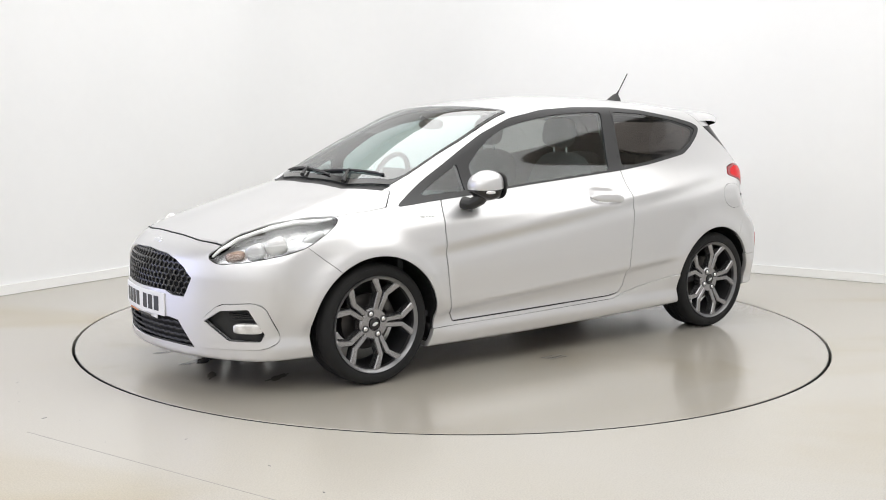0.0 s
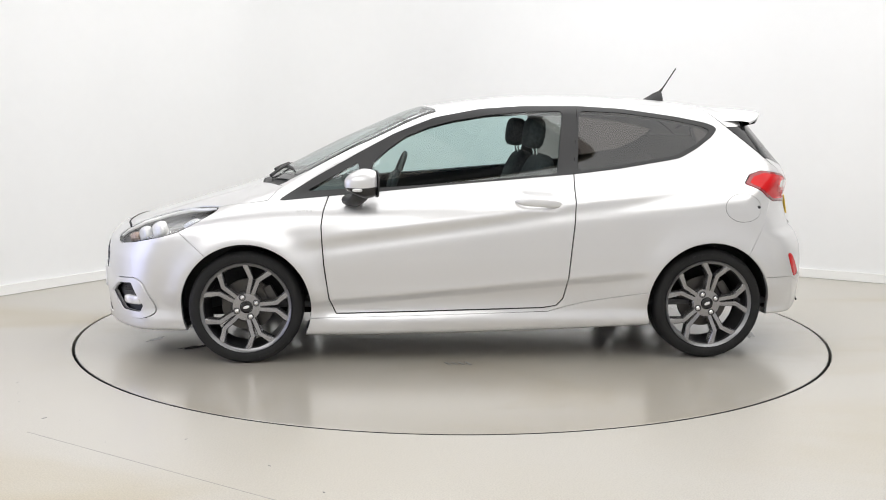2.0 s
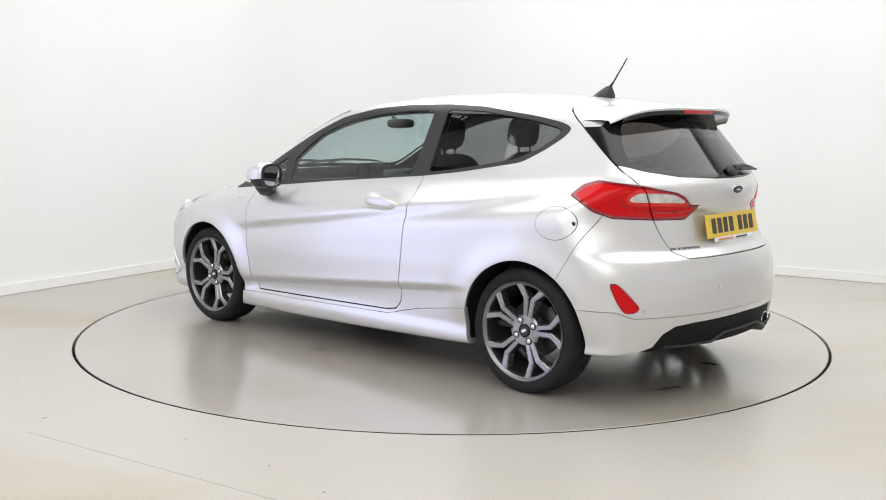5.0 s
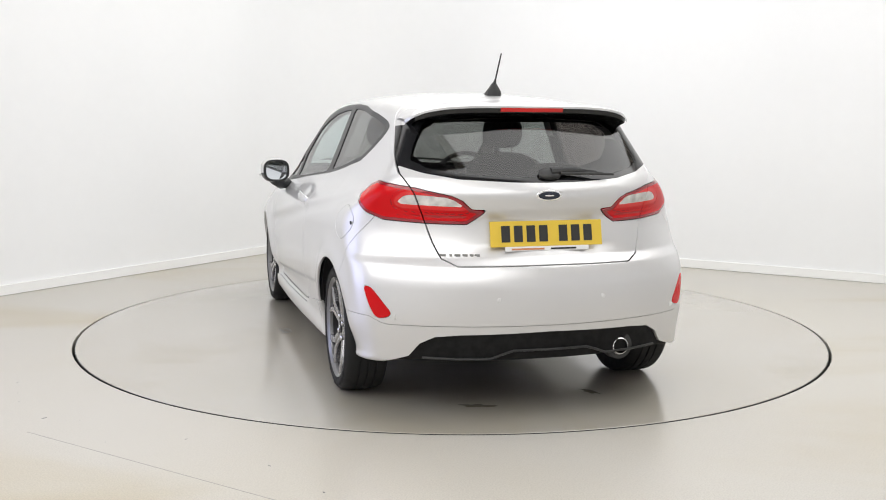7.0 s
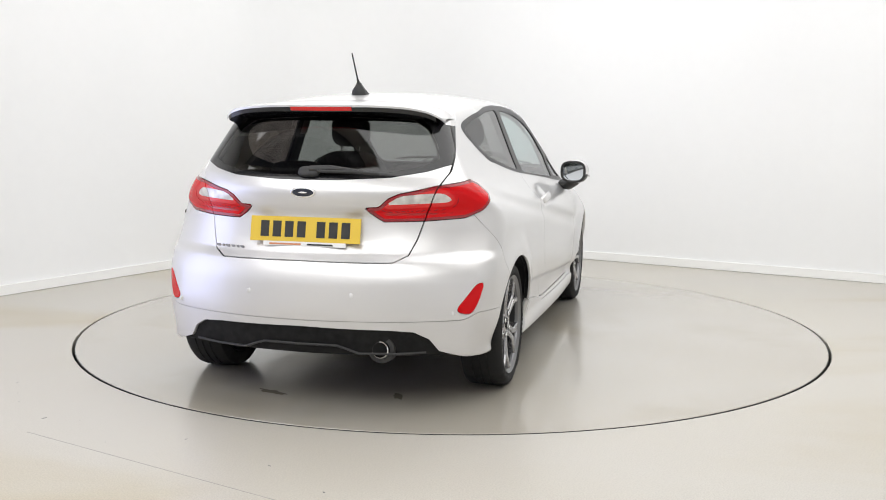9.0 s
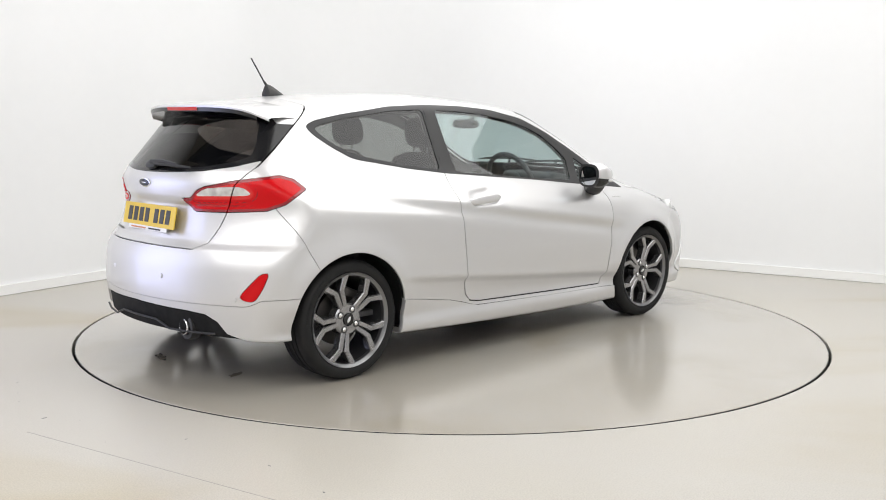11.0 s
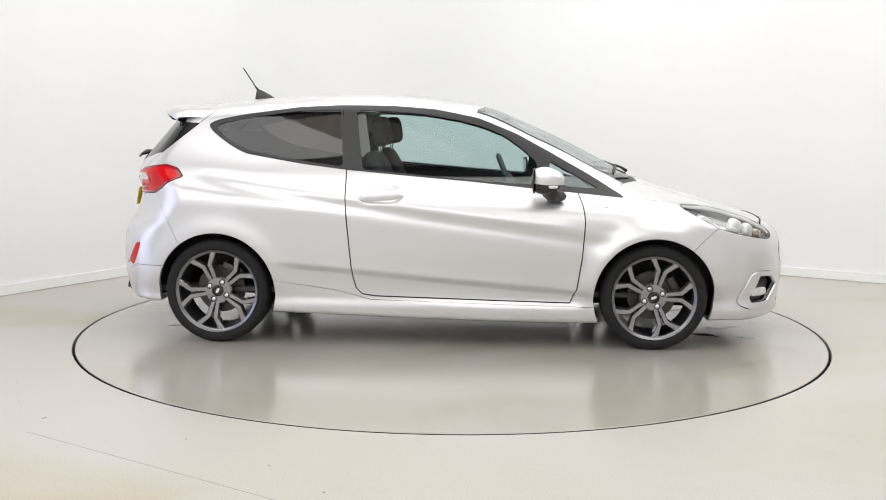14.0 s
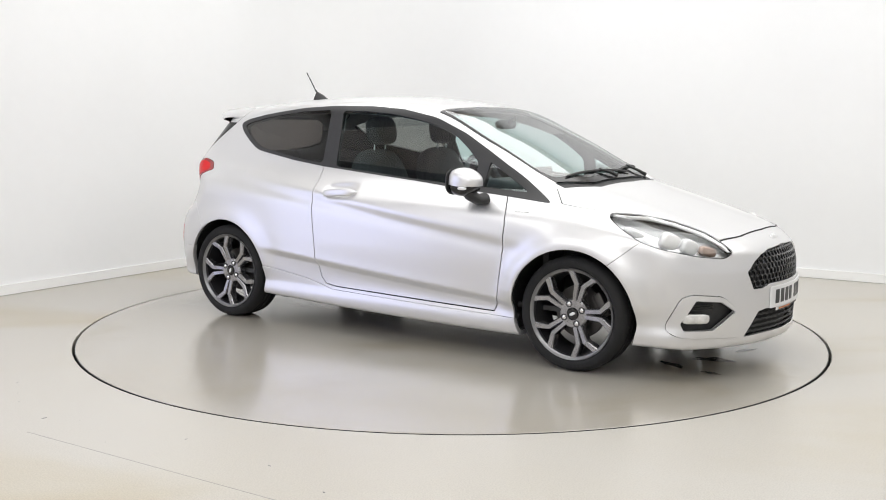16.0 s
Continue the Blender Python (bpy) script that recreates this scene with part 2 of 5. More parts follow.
def body(x, y, z):
    """Negative inside the half body, about a distance in metres."""
    bow = 0.10 * y * y + 0.05 * y ** 4
    crown = 0.022 * ease(x, -1.70, -1.25) * (1 - ease(x, -0.4, 0.2)) * (1 - 4 * y * y)
    roof = (z - ROOF(x + 0.19 * y * y * ease(x, -0.2, 0.9)) - crown + 0.08 * y * y + 0.10 * y ** 4) * (1 - 0.12 * ease(x, 0.2, 0.6))
    top_x = BONNET(x + 0.06 * y * y)
    bonnet = z - top_x + bow - 0.010 * bump(y, 0.46, 0.10) * ease(x, 0.9, 1.3) * (1 - ease(x, 1.6, 2.0))
    top = -smooth_max(-roof, -bonnet, 0.03)
    side = y - flank(x, z)
    nose = x - NOSE(z) + 0.50 * y * y + 0.35 * y ** 6
    tail = -x - TAIL(z) + TAIL_BOW(z) * y * y + 0.25 * y ** 6
    tail = tail + 0.014 * (1 - ease(y, 0.25, 0.44)) * ease(z, 0.69, 0.76) * (1 - ease(z, 0.86, 0.915))
    sole = SOLE(x) - z
    f = smooth_max(top, side, 0.055)
    f = smooth_max(f, nose, 0.05)
    f = smooth_max(f, tail, 0.06)
    return smooth_max(f, sole, 0.02)


def body_normal(p):
    e = 1.5e-3
    n = np.stack([body(*(p + e * a).T) - body(*(p - e * a).T) for a in np.eye(3)], 1)
    return n / np.maximum(np.linalg.norm(n, axis=1, keepdims=True), 1e-9)


def on_body(origin, way, far=1.6):
    """Where rays from inside leave the body."""
    lo, hi = np.zeros(len(origin)), np.full(len(origin), far)
    for _ in range(22):
        mid = (lo + hi) / 2
        out = body(*(origin + mid[:, None] * way).T) > 0
        hi, lo = np.where(out, mid, hi), np.where(out, lo, mid)
    return origin + hi[:, None] * way


def body_grid(step):
    """The half body as a welded triangle mesh: points, triangles."""
    x0, x1, y1, z0, z1 = -2.15, 2.25, 1.0, -0.1, 1.55
    nx, ny, nz = (round(v / step) for v in (x1 - x0, y1, z1 - z0))
    xs, ys, zs = np.linspace(x0, x1, nx + 1), np.linspace(0, y1, ny + 1), np.linspace(z0, z1, nz + 1)
    points, faces, base = [], [], 0
    for a, b, make, flip in ((xs, zs, lambda u, v: (u, 0 * u + y1, v), False), (xs, ys, lambda u, v: (u, v, 0 * u + z1), True),
                             (ys, zs, lambda u, v: (0 * u + x1, u, v), True), (ys, zs, lambda u, v: (0 * u + x0, u, v), False)):
        u, v = np.meshgrid(a, b, indexing="ij")
        points.append(np.stack(make(u.ravel(), v.ravel()), 1))
        i = (np.arange(len(a) - 1)[:, None] * len(b) + np.arange(len(b) - 1)).ravel() + base
        quad = np.stack([i, i + 1, i + len(b) + 1, i + len(b)], 1)
        if flip:
            quad = quad[:, ::-1]
        faces += [quad[:, [0, 1, 2]], quad[:, [0, 2, 3]]]
        base += len(points[-1])
    box, tri = np.concatenate(points), np.concatenate(faces)
    origin = np.stack([np.clip(box[:, 0] * 0.92, -1.5, 1.55), 0 * box[:, 1], 0.48 + 0.25 * ease(box[:, 2], 0.2, 1.2)], 1)
    origin[:, 2] = np.where(box[:, 0] > 1.3, np.minimum(origin[:, 2], 0.55), origin[:, 2])
    way = box - origin
    length = np.linalg.norm(way, axis=1, keepdims=True)
    p = on_body(origin, way / length, 1.7)
    key = np.round(p / 2e-5).astype(np.int64)
    _, first, back = np.unique(key, axis=0, return_index=True, return_inverse=True)
    p, tri = p[first], back.reshape(-1)[tri]
    ok = (tri[:, 0] != tri[:, 1]) & (tri[:, 1] != tri[:, 2]) & (tri[:, 0] != tri[:, 2])
    return p, tri[ok]
# shape end


# ---------- mesh helpers ----------
def mesh_object(name, points, faces, mat, parent=None, normals=None, label=""):
    me = bpy.data.meshes.new(name)
    me.from_pydata(points.tolist() if hasattr(points, "tolist") else points, [], faces.tolist() if hasattr(faces, "tolist") else faces)
    me.materials.append(mat)
    me.shade_smooth()
    if normals is not None:
        me.normals_split_custom_set_from_vertices(normals.tolist())
    ob = new(name, me)
    ob.parent = parent
    return tagged(ob, label)


def part(name, bm, mat, parent, label="", smooth=True):
    """One bmesh as one mesh object under a thing or a part."""
    bmesh.ops.recalc_face_normals(bm, faces=bm.faces)
    me = bpy.data.meshes.new(name)
    bm.to_mesh(me)
    bm.free()
    me.materials.append(mat)
    if smooth:
        me.shade_smooth()
        me.set_sharp_from_angle(angle=radians(35))
    ob = new(name, me)
    ob.parent = parent
    return tagged(ob, label)


def bevel(bm, width, segments=2):
    bmesh.ops.bevel(bm, geom=[e for e in bm.edges if e.calc_face_angle(0) > 0.5], offset=width, segments=segments, affect="EDGES", profile=0.5)
    return bm


def block(size, at=(0, 0, 0), turn=(0, 0, 0), round_by=0.0, segments=2, bm=None):
    """A box of a size, turned and placed, with rounded edges."""
    one = bmesh.new()
    bmesh.ops.create_cube(one, size=1, matrix=Matrix.Diagonal((*size, 1)))
    if round_by:
        bevel(one, round_by, segments)
    one.transform(pose(*at, *turn))
    return join(bm, one)


def join(bm, one):
    if bm is None:
        return one
    me = bpy.data.meshes.new("join")
    one.to_mesh(me)
    one.free()
    bm.from_mesh(me)
    bpy.data.meshes.remove(me)
    return bm


def outline_solid(pts, depth, round_by=0.0, segments=2):
    """A flat outline in x, y given a depth along -z."""
    bm = bmesh.new()
    top = [bm.verts.new((p[0], p[1], 0)) for p in pts]
    bm.faces.new(top)
    out = bmesh.ops.extrude_face_region(bm, geom=bm.faces[:])
    bmesh.ops.translate(bm, verts=[v for v in out["geom"] if isinstance(v, bmesh.types.BMVert)], vec=(0, 0, -depth))
    bmesh.ops.recalc_face_normals(bm, faces=bm.faces)
    if round_by:
        bevel(bm, round_by, segments)
    return bm


def lathe(profile, segments=64, close=False):
    """Turn a profile of (radius, y) round the y axis."""
    bm = bmesh.new()
    rings = []
    for i in range(segments):
        a = 2 * math.pi * i / segments
        rings.append([bm.verts.new((r * math.cos(a), y, r * math.sin(a))) for r, y in profile])
    m = len(profile)
    for i in range(segments):
        p, q = rings[i], rings[(i + 1) % segments]
        for j in range(m if close else m - 1):
            k = (j + 1) % m
            bm.faces.new((p[j], p[k], q[k], q[j]))
    return bm


def tube(points, radius, sides=8, ends=True, flat=1.0, bm=None):
    """A round bar along points; radius may be a list."""
    bm = bm or bmesh.new()
    pts = [Vector(p) for p in points]
    rad = radius if isinstance(radius, (list, tuple)) else [radius] * len(pts)
    rings, up = [], Vector((0, 0, 1))
    for i, p in enumerate(pts):
        d = (pts[min(i + 1, len(pts) - 1)] - pts[max(i - 1, 0)]).normalized()
        u = d.cross(up if abs(d.z) < 0.95 else Vector((1, 0, 0))).normalized()
        v = u.cross(d)
        rings.append([bm.verts.new(p + rad[i] * (math.cos(2 * math.pi * k / sides) * u + flat * math.sin(2 * math.pi * k / sides) * v)) for k in range(sides)])
    for p, q in zip(rings, rings[1:]):
        for k in range(sides):
            bm.faces.new((p[k], p[(k + 1) % sides], q[(k + 1) % sides], q[k]))
    if ends:
        bm.faces.new(rings[0]), bm.faces.new(rings[-1])
    return bm


def superball(size, power=2.5, nu=28, nv=18, at=(0, 0, 0), turn=(0, 0, 0)):
    """A rounded lump between an ellipsoid and a box."""
    bm = bmesh.new()
    bmesh.ops.create_uvsphere(bm, u_segments=nu, v_segments=nv, radius=1)
    for v in bm.verts:
        n = sum(abs(c) ** power for c in v.co) ** (1 / power)
        v.co = Vector([c / n * s for c, s in zip(v.co, size)])
    bm.transform(pose(*at, *turn))
    return bm


# ---------- setting: floor, pit, walls, skirting, ceiling ----------
TABLE_R = 2.247


def annulus(r0, r1, z, depth, segments=160):
    bm = bmesh.new()
    rings = [[bm.verts.new((r * math.cos(2 * math.pi * i / segments), r * math.sin(2 * math.pi * i / segments), h)) for i in range(segments)]
             for r, h in ((r0, z - depth), (r0, z - 0.003), (r0 + 0.003, z), (r1, z))]
    for p, q in zip(rings, rings[1:]):
        for i in range(segments):
            k = (i + 1) % segments
            bm.faces.new((p[i], p[k], q[k], q[i]))
    return bm


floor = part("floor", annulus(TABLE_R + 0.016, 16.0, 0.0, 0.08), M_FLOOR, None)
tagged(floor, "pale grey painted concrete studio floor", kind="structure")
for f in floor.data.polygons:
    f.use_smooth = False
pit = part("floor_pit", lathe([(0.01, -0.08), (TABLE_R + 0.03, -0.08)], 96), M_PIT, None)
pit.matrix_basis = pose(0, 0, 0, 90, 0, 0)
pit.data.transform(Matrix.Translation((0, 0, 0)))
pit.location.z = 0.0
tagged(pit, kind="structure")


def wall_run(name, pts, z0, z1, thick, mat):
    """A wall along plan points, thick towards its outer side (left of the run)."""
    bm = bmesh.new()
    cols = []
    for i, p in enumerate(pts):
        d = (pts[min(i + 1, len(pts) - 1)] - pts[max(i - 1, 0)]).normalized()
        n = Vector((-d.y, d.x, 0))
        cols.append([bm.verts.new(q) for q in ((p.x, p.y, z0), (p.x, p.y, z1), (p.x + n.x * thick, p.y + n.y * thick, z1), (p.x + n.x * thick, p.y + n.y * thick, z0))])
    for a, b in zip(cols, cols[1:]):
        for j in range(4):
            bm.faces.new((a[j], a[(j + 1) % 4], b[(j + 1) % 4], b[j]))
    bm.faces.new(cols[0]), bm.faces.new(cols[-1])
    return tagged(part(name, bm, mat, None), kind="structure")


COVE = 1.3
cove = [room_point(COVE - COVE * math.cos(a), COVE - COVE * math.sin(a)) for a in [math.pi / 2 * i / 20 for i in range(21)]]
back_line = [room_point(0, DOOR_V0)] + cove + [room_point(ROOM_R, 0)]
wall_run("wall_back", back_line, 0, ROOM_H, 0.15, M_WALL)
wall_run("wall_doorway", [room_point(0, ROOM_L), room_point(0, DOOR_V1)], 0, ROOM_H, 0.15, M_WALL)
wall_run("wall_lintel", [room_point(0, DOOR_V1), room_point(0, DOOR_V0)], DOOR_H, ROOM_H, 0.15, M_WALL)
wall_run("wall_side", [room_point(ROOM_R, 0), room_point(ROOM_R, ROOM_L)], 0, ROOM_H, 0.15, M_WALL)
wall_run("wall_front", [room_point(ROOM_R, ROOM_L), room_point(0, ROOM_L)], 0, ROOM_H, 0.15, M_WALL)


def inset(pts, by):
    out = []
    for i, p in enumerate(pts):
        d = (pts[min(i + 1, len(pts) - 1)] - pts[max(i - 1, 0)]).normalized()
        out.append(p - by * Vector((-d.y, d.x, 0)))
    return out


wall_run("baseboard", inset(back_line, 0.02), 0.003, 0.076, 0.019, M_SKIRT)
ceil = part("ceiling", block((ROOM_R + 0.4, ROOM_L + 0.4, 0.1)), M_CEIL, None)
ceil.matrix_basis = Matrix.Translation(room_point(ROOM_R / 2, ROOM_L / 2, ROOM_H + 0.05)) @ Matrix.Rotation(math.atan2(ALONG_R.y, ALONG_R.x), 4, "Z")
tagged(ceil, kind="structure")

beam = part("ceiling_beam", block((ROOM_R, 0.35, 0.42)), M_BEAM, None)
beam.matrix_basis = Matrix.Translation(room_point(ROOM_R / 2, 5.75, ROOM_H - 0.22)) @ Matrix.Rotation(math.atan2(ALONG_R.y, ALONG_R.x), 4, "Z")
tagged(beam, kind="structure")
seam_a, seam_b = Vector((-1.74, -2.28, 0)), Vector((-0.45, -3.08, 0))
seam = block(((seam_b - seam_a).length, 0.003, 0.0012), ((seam_a + seam_b) / 2)[:], (0, 0, math.degrees(math.atan2(seam_b.y - seam_a.y, seam_b.x - seam_a.x))))
tagged(part("floor_joint", seam, material("joint_filler", (0.30, 0.29, 0.27), 0.6), None), kind="structure")

# ---------- turntable ----------
bm = bmesh.new()
rings = [[bm.verts.new((r * math.cos(2 * math.pi * i / 160), r * math.sin(2 * math.pi * i / 160), h)) for i in range(160)]
         for r, h in ((TABLE_R, -0.06), (TABLE_R, -0.003), (TABLE_R - 0.003, 0.0))]
for p, q in zip(rings, rings[1:]):
    for i in range(160):
        bm.faces.new((p[i], p[(i + 1) % 160], q[(i + 1) % 160], q[i]))
bm.faces.new(rings[-1])
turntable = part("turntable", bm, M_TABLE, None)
for f in turntable.data.polygons:
    f.use_smooth = False
tagged(turntable, "round grey painted turntable set flush in the floor", "turntable")
# band round the table coloured black so the gap reads as shaded
rim_band = lathe([(TABLE_R + 0.0005, -0.05), (TABLE_R + 0.0025, -0.05), (TABLE_R + 0.0025, -0.002), (TABLE_R + 0.0005, -0.002)], 160, True)
rim_band.transform(pose(0, 0, 0, 90, 0, 0))
part("edge_band", rim_band, M_BLACK, turntable, "black rubber edge band")


# ---------- body panels carved from the body form ----------
def polygon(pts):
    """Signed distance to a closed outline, negative inside."""
    q = np.array(pts, float)
    r = np.roll(q, -1, 0)

    def g(u, v):
        u, v = np.asarray(u), np.asarray(v)
        best, inside = np.full(u.shape, 1e9), np.zeros(u.shape, bool)
        for (ax, ay), (bx, by) in zip(q, r):
            ex, ey = bx - ax, by - ay
            t = np.clip(((u - ax) * ex + (v - ay) * ey) / (ex * ex + ey * ey), 0, 1)
            best = np.minimum(best, np.hypot(u - ax - t * ex, v - ay - t * ey))
            cross = (ay > v) != (by > v)
            with np.errstate(divide="ignore", invalid="ignore"):
                inside ^= cross & (u < (bx - ax) * (v - ay) / (by - ay if by != ay else 1e-12) + ax)
        return np.where(inside, -best, best)
    return g


def rounded(pts, n=4):
    """An outline with its corners softened by one or more cuts."""
    q = [np.array(p, float) for p in pts]
    for _ in range(n):
        out = []
        for i in range(len(q)):
            a, b = q[i], q[(i + 1) % len(q)]
            f = min(0.22, 0.016 / max(np.linalg.norm(b - a), 1e-6))
            out += [a + f * (b - a), b - f * (b - a)]
        q = out
    return q


P, TRI = body_grid(0.0120)
NRM = body_normal(P)
shell = {"p": P, "n": NRM, "t": TRI, "k": np.zeros(len(TRI), int)}
KINDS = ["paint"]


def split(g, pick, level):
    p, n, t, k = shell["p"], shell["n"], shell["t"], shell["k"]
    s = g - level
    s = np.where(np.abs(s) < 1e-5, 1e-5, s)
    inn = s < 0
    count = inn[t].sum(1)
    cut = pick & (count > 0) & (count < 3)
    if not cut.any():
        return g, pick
    tri, lone = t[cut], count[cut] == 1
    i = np.argmax(inn[tri] == lone[:, None], axis=1)
    tri = np.take_along_axis(tri, (i[:, None] + np.arange(3)) % 3, 1)
    ends = np.sort(np.concatenate([tri[:, [0, 1]], tri[:, [0, 2]]]), axis=1)
    edge, back = np.unique(ends, axis=0, return_inverse=True)
    back = back.reshape(-1)
    w = (s[edge[:, 0]] / (s[edge[:, 0]] - s[edge[:, 1]]))[:, None]
    np_ = p[edge[:, 0]] * (1 - w) + p[edge[:, 1]] * w
    nn = n[edge[:, 0]] * (1 - w) + n[edge[:, 1]] * w
    m, base = len(tri), len(p)
    ab, ac = back[:m] + base, back[m:] + base
    a, b, c = tri.T
    made = np.concatenate([np.stack([a, ab, ac], 1), np.stack([ab, b, c], 1), np.stack([ab, c, ac], 1)])
    shell["p"] = np.concatenate([p, np_])
    shell["n"] = np.concatenate([n, nn / np.linalg.norm(nn, axis=1, keepdims=True)])
    shell["t"] = np.concatenate([t[~cut], made])
    shell["k"] = np.concatenate([k[~cut], np.tile(k[cut], 3)])
    return np.concatenate([g, np.full(len(edge), level)]), np.concatenate([pick[~cut], np.ones(3 * m, bool)])


def carve(source, form, name, gap=0.0):
    """Name the part of some panels that lies inside a form; a gap leaves an open joint round it."""
    if name not in KINDS:
        KINDS.append(name)
    if "joint" not in KINDS:
        KINDS.append("joint")
    g = form(*shell["p"].T)
    pick = np.isin(shell["k"], [KINDS.index(q) for q in source.split()])
    for level in ((-gap / 2, gap / 2) if gap else (0.0,)):
        g, pick = split(g, pick, level)
    mean = g[shell["t"]].mean(1)
    shell["k"] = np.where(pick & (mean < -gap / 2), KINDS.index(name), np.where(pick & (mean < gap / 2), KINDS.index("joint"), shell["k"]))


def side_view(pts, soft=0, y_min=0.4):
    g = polygon(rounded(pts, soft) if soft else pts)
    return lambda x, y, z: np.maximum(g(x, z), y_min - y)


def rear_u(x, y):
    return -0.77 * x - 0.64 * y


def front_u(x, y):
    return 0.8 * x - 0.6 * y


def rear_corner(pts, soft=0):
    g = polygon(rounded(pts, soft) if soft else pts)
    return lambda x, y, z: np.maximum(g(rear_u(x, y), z), x + 1.2)


def front_corner(pts, soft=0):
    g = polygon(rounded(pts, soft) if soft else pts)
    return lambda x, y, z: np.maximum(g(front_u(x, y), z), 1.2 - x)


def rear_view(pts, soft=0, x_max=-1.2):
    g = polygon(rounded(pts, soft) if soft else pts)
    return lambda x, y, z: np.maximum(g(y, z), x - x_max)


def front_view(pts, soft=0):
    g = polygon(rounded(pts, soft) if soft else pts)
    return lambda x, y, z: np.maximum(g(y, z), 1.7 - x)


def top_view(pts, soft=0, z_min=0.6):
    g = polygon(rounded(pts, soft) if soft else pts)
    return lambda x, y, z: np.maximum(g(x, y), z_min - z)


ARCH_R = 0.342
for ax in (AXLE_F, AXLE_R):
    carve("paint", lambda x, y, z: np.maximum(np.hypot(x - ax, z - 0.297) - ARCH_R, 0.45 - y), "arch_opening")

# side glazing
WINDOW = [(1.085, 0.856), (0.884, 0.981), (0.627, 1.124), (0.458, 1.214), (0.242, 1.30), (-0.008, 1.348), (-0.26, 1.366), (-0.551, 1.368),
          (-0.797, 1.355), (-1.116, 1.312), (-1.28, 1.281), (-1.343, 1.254), (-1.311, 1.209), (-1.213, 1.141), (-1.108, 1.086),
          (-0.769, 1.030), (-0.511, 0.999), (-0.145, 0.968), (0.221, 0.938), (0.583, 0.902), (0.813, 0.882)]
carve("paint", side_view(WINDOW, 3), "window_trim")
DOOR_GLASS = [(0.565, 0.924), (0.585, 1.049), (0.50, 1.125), (0.398, 1.197), (0.28, 1.246), (0.15, 1.281), (-0.068, 1.318), (-0.287, 1.335), (-0.465, 1.339), (-0.418, 1.003), (0.16, 0.953)]
carve("window_trim", side_view(DOOR_GLASS, 1), "door_glass")
carve("window_trim", side_view([(-0.557, 1.343), (-0.80, 1.332), (-1.10, 1.292), (-1.255, 1.260), (-1.295, 1.241), (-1.27, 1.212), (-1.205, 1.163), (-1.09, 1.105), (-0.77, 1.048), (-0.53, 1.017)], 1), "quarter_glass")
carve("window_trim", side_view([(0.935, 0.905), (0.655, 1.06), (0.643, 0.925)]), "vent_glass")
carve("window_trim", lambda x, y, z: np.abs(x + 0.509 + 0.107 * (z - 1.0)) - 0.002, "joint")

# windscreen, cowl, bonnet
carve("paint", top_view([(1.165, -0.2), (1.165, 0), (1.145, 0.36), (1.03, 0.60), (0.93, 0.608), (0.6, 0.592), (0.235, 0.545), (0.27, 0.3), (0.285, 0), (0.285, -0.2)], z_min=0.86), "windscreen", 0.006)
carve("windscreen", top_view([(1.12, -0.2), (1.12, 0), (1.10, 0.34), (1.0, 0.57), (0.93, 0.592), (0.6, 0.577), (0.25, 0.53), (0.284, 0.3), (0.298, 0), (0.298, -0.2)], 1, z_min=0.86), "screen_glass")
carve("paint", top_view([(1.215, -0.2), (1.215, 0), (1.19, 0.38), (1.085, 0.60), (1.03, 0.612), (1.15, 0.3), (1.16, 0), (1.16, -0.2)], z_min=0.8), "cowl", 0.004)
HEADLAMP = [(1.292, 0.643), (1.243, 0.685), (1.167, 0.738), (1.017, 0.786), (0.857, 0.813), (0.715, 0.822), (0.688, 0.804), (0.728, 0.757), (0.811, 0.696), (0.897, 0.668), (1.078, 0.632), (1.229, 0.615)]
carve("paint", front_corner(HEADLAMP, 1), "headlamp", 0.004)
carve("paint", top_view([(1.212, -0.2), (1.212, 0), (1.187, 0.38), (1.082, 0.603), (1.06, 0.64), (1.135, 0.722), (1.238, 0.715), (1.385, 0.678), (1.50, 0.58), (1.65, 0.508), (1.80, 0.472), (1.895, 0.478), (1.945, 0.3), (1.958, 0), (1.958, -0.2)]), "bonnet", 0.006)

# doors, fuel flap, sill
DOOR = [(0.813, 0.884), (0.84, 0.81), (0.851, 0.733), (0.845, 0.62), (0.837, 0.523), (0.81, 0.338), (0.776, 0.262), (0.4, 0.27), (-0.33, 0.287), (-0.405, 0.298), (-0.442, 0.335),
        (-0.458, 0.40), (-0.482, 0.639), (-0.496, 0.78), (-0.501, 0.86), (-0.508, 0.99), (-0.508, 1.05), (0.80, 0.95)]
carve("paint", side_view(DOOR), "door", 0.007)
carve("paint", lambda x, y, z: np.maximum(np.hypot((x + 1.4245) / 1.37, z - 0.8255) - 0.0745, 0.4 - y), "fuel_flap")
carve("paint", lambda x, y, z: np.maximum(np.hypot((x + 1.4245) / 1.37, z - 0.8255) - 0.0772, 0.4 - y), "flap_seal")
carve("paint", side_view([(0.98, 0.05), (0.98, 0.238), (0.4, 0.248), (-0.36, 0.267), (-0.45, 0.292), (-0.56, 0.318), (-0.897, 0.366), (-1.05, 0.374), (-1.05, 0.05)]), "sill", 0.003)

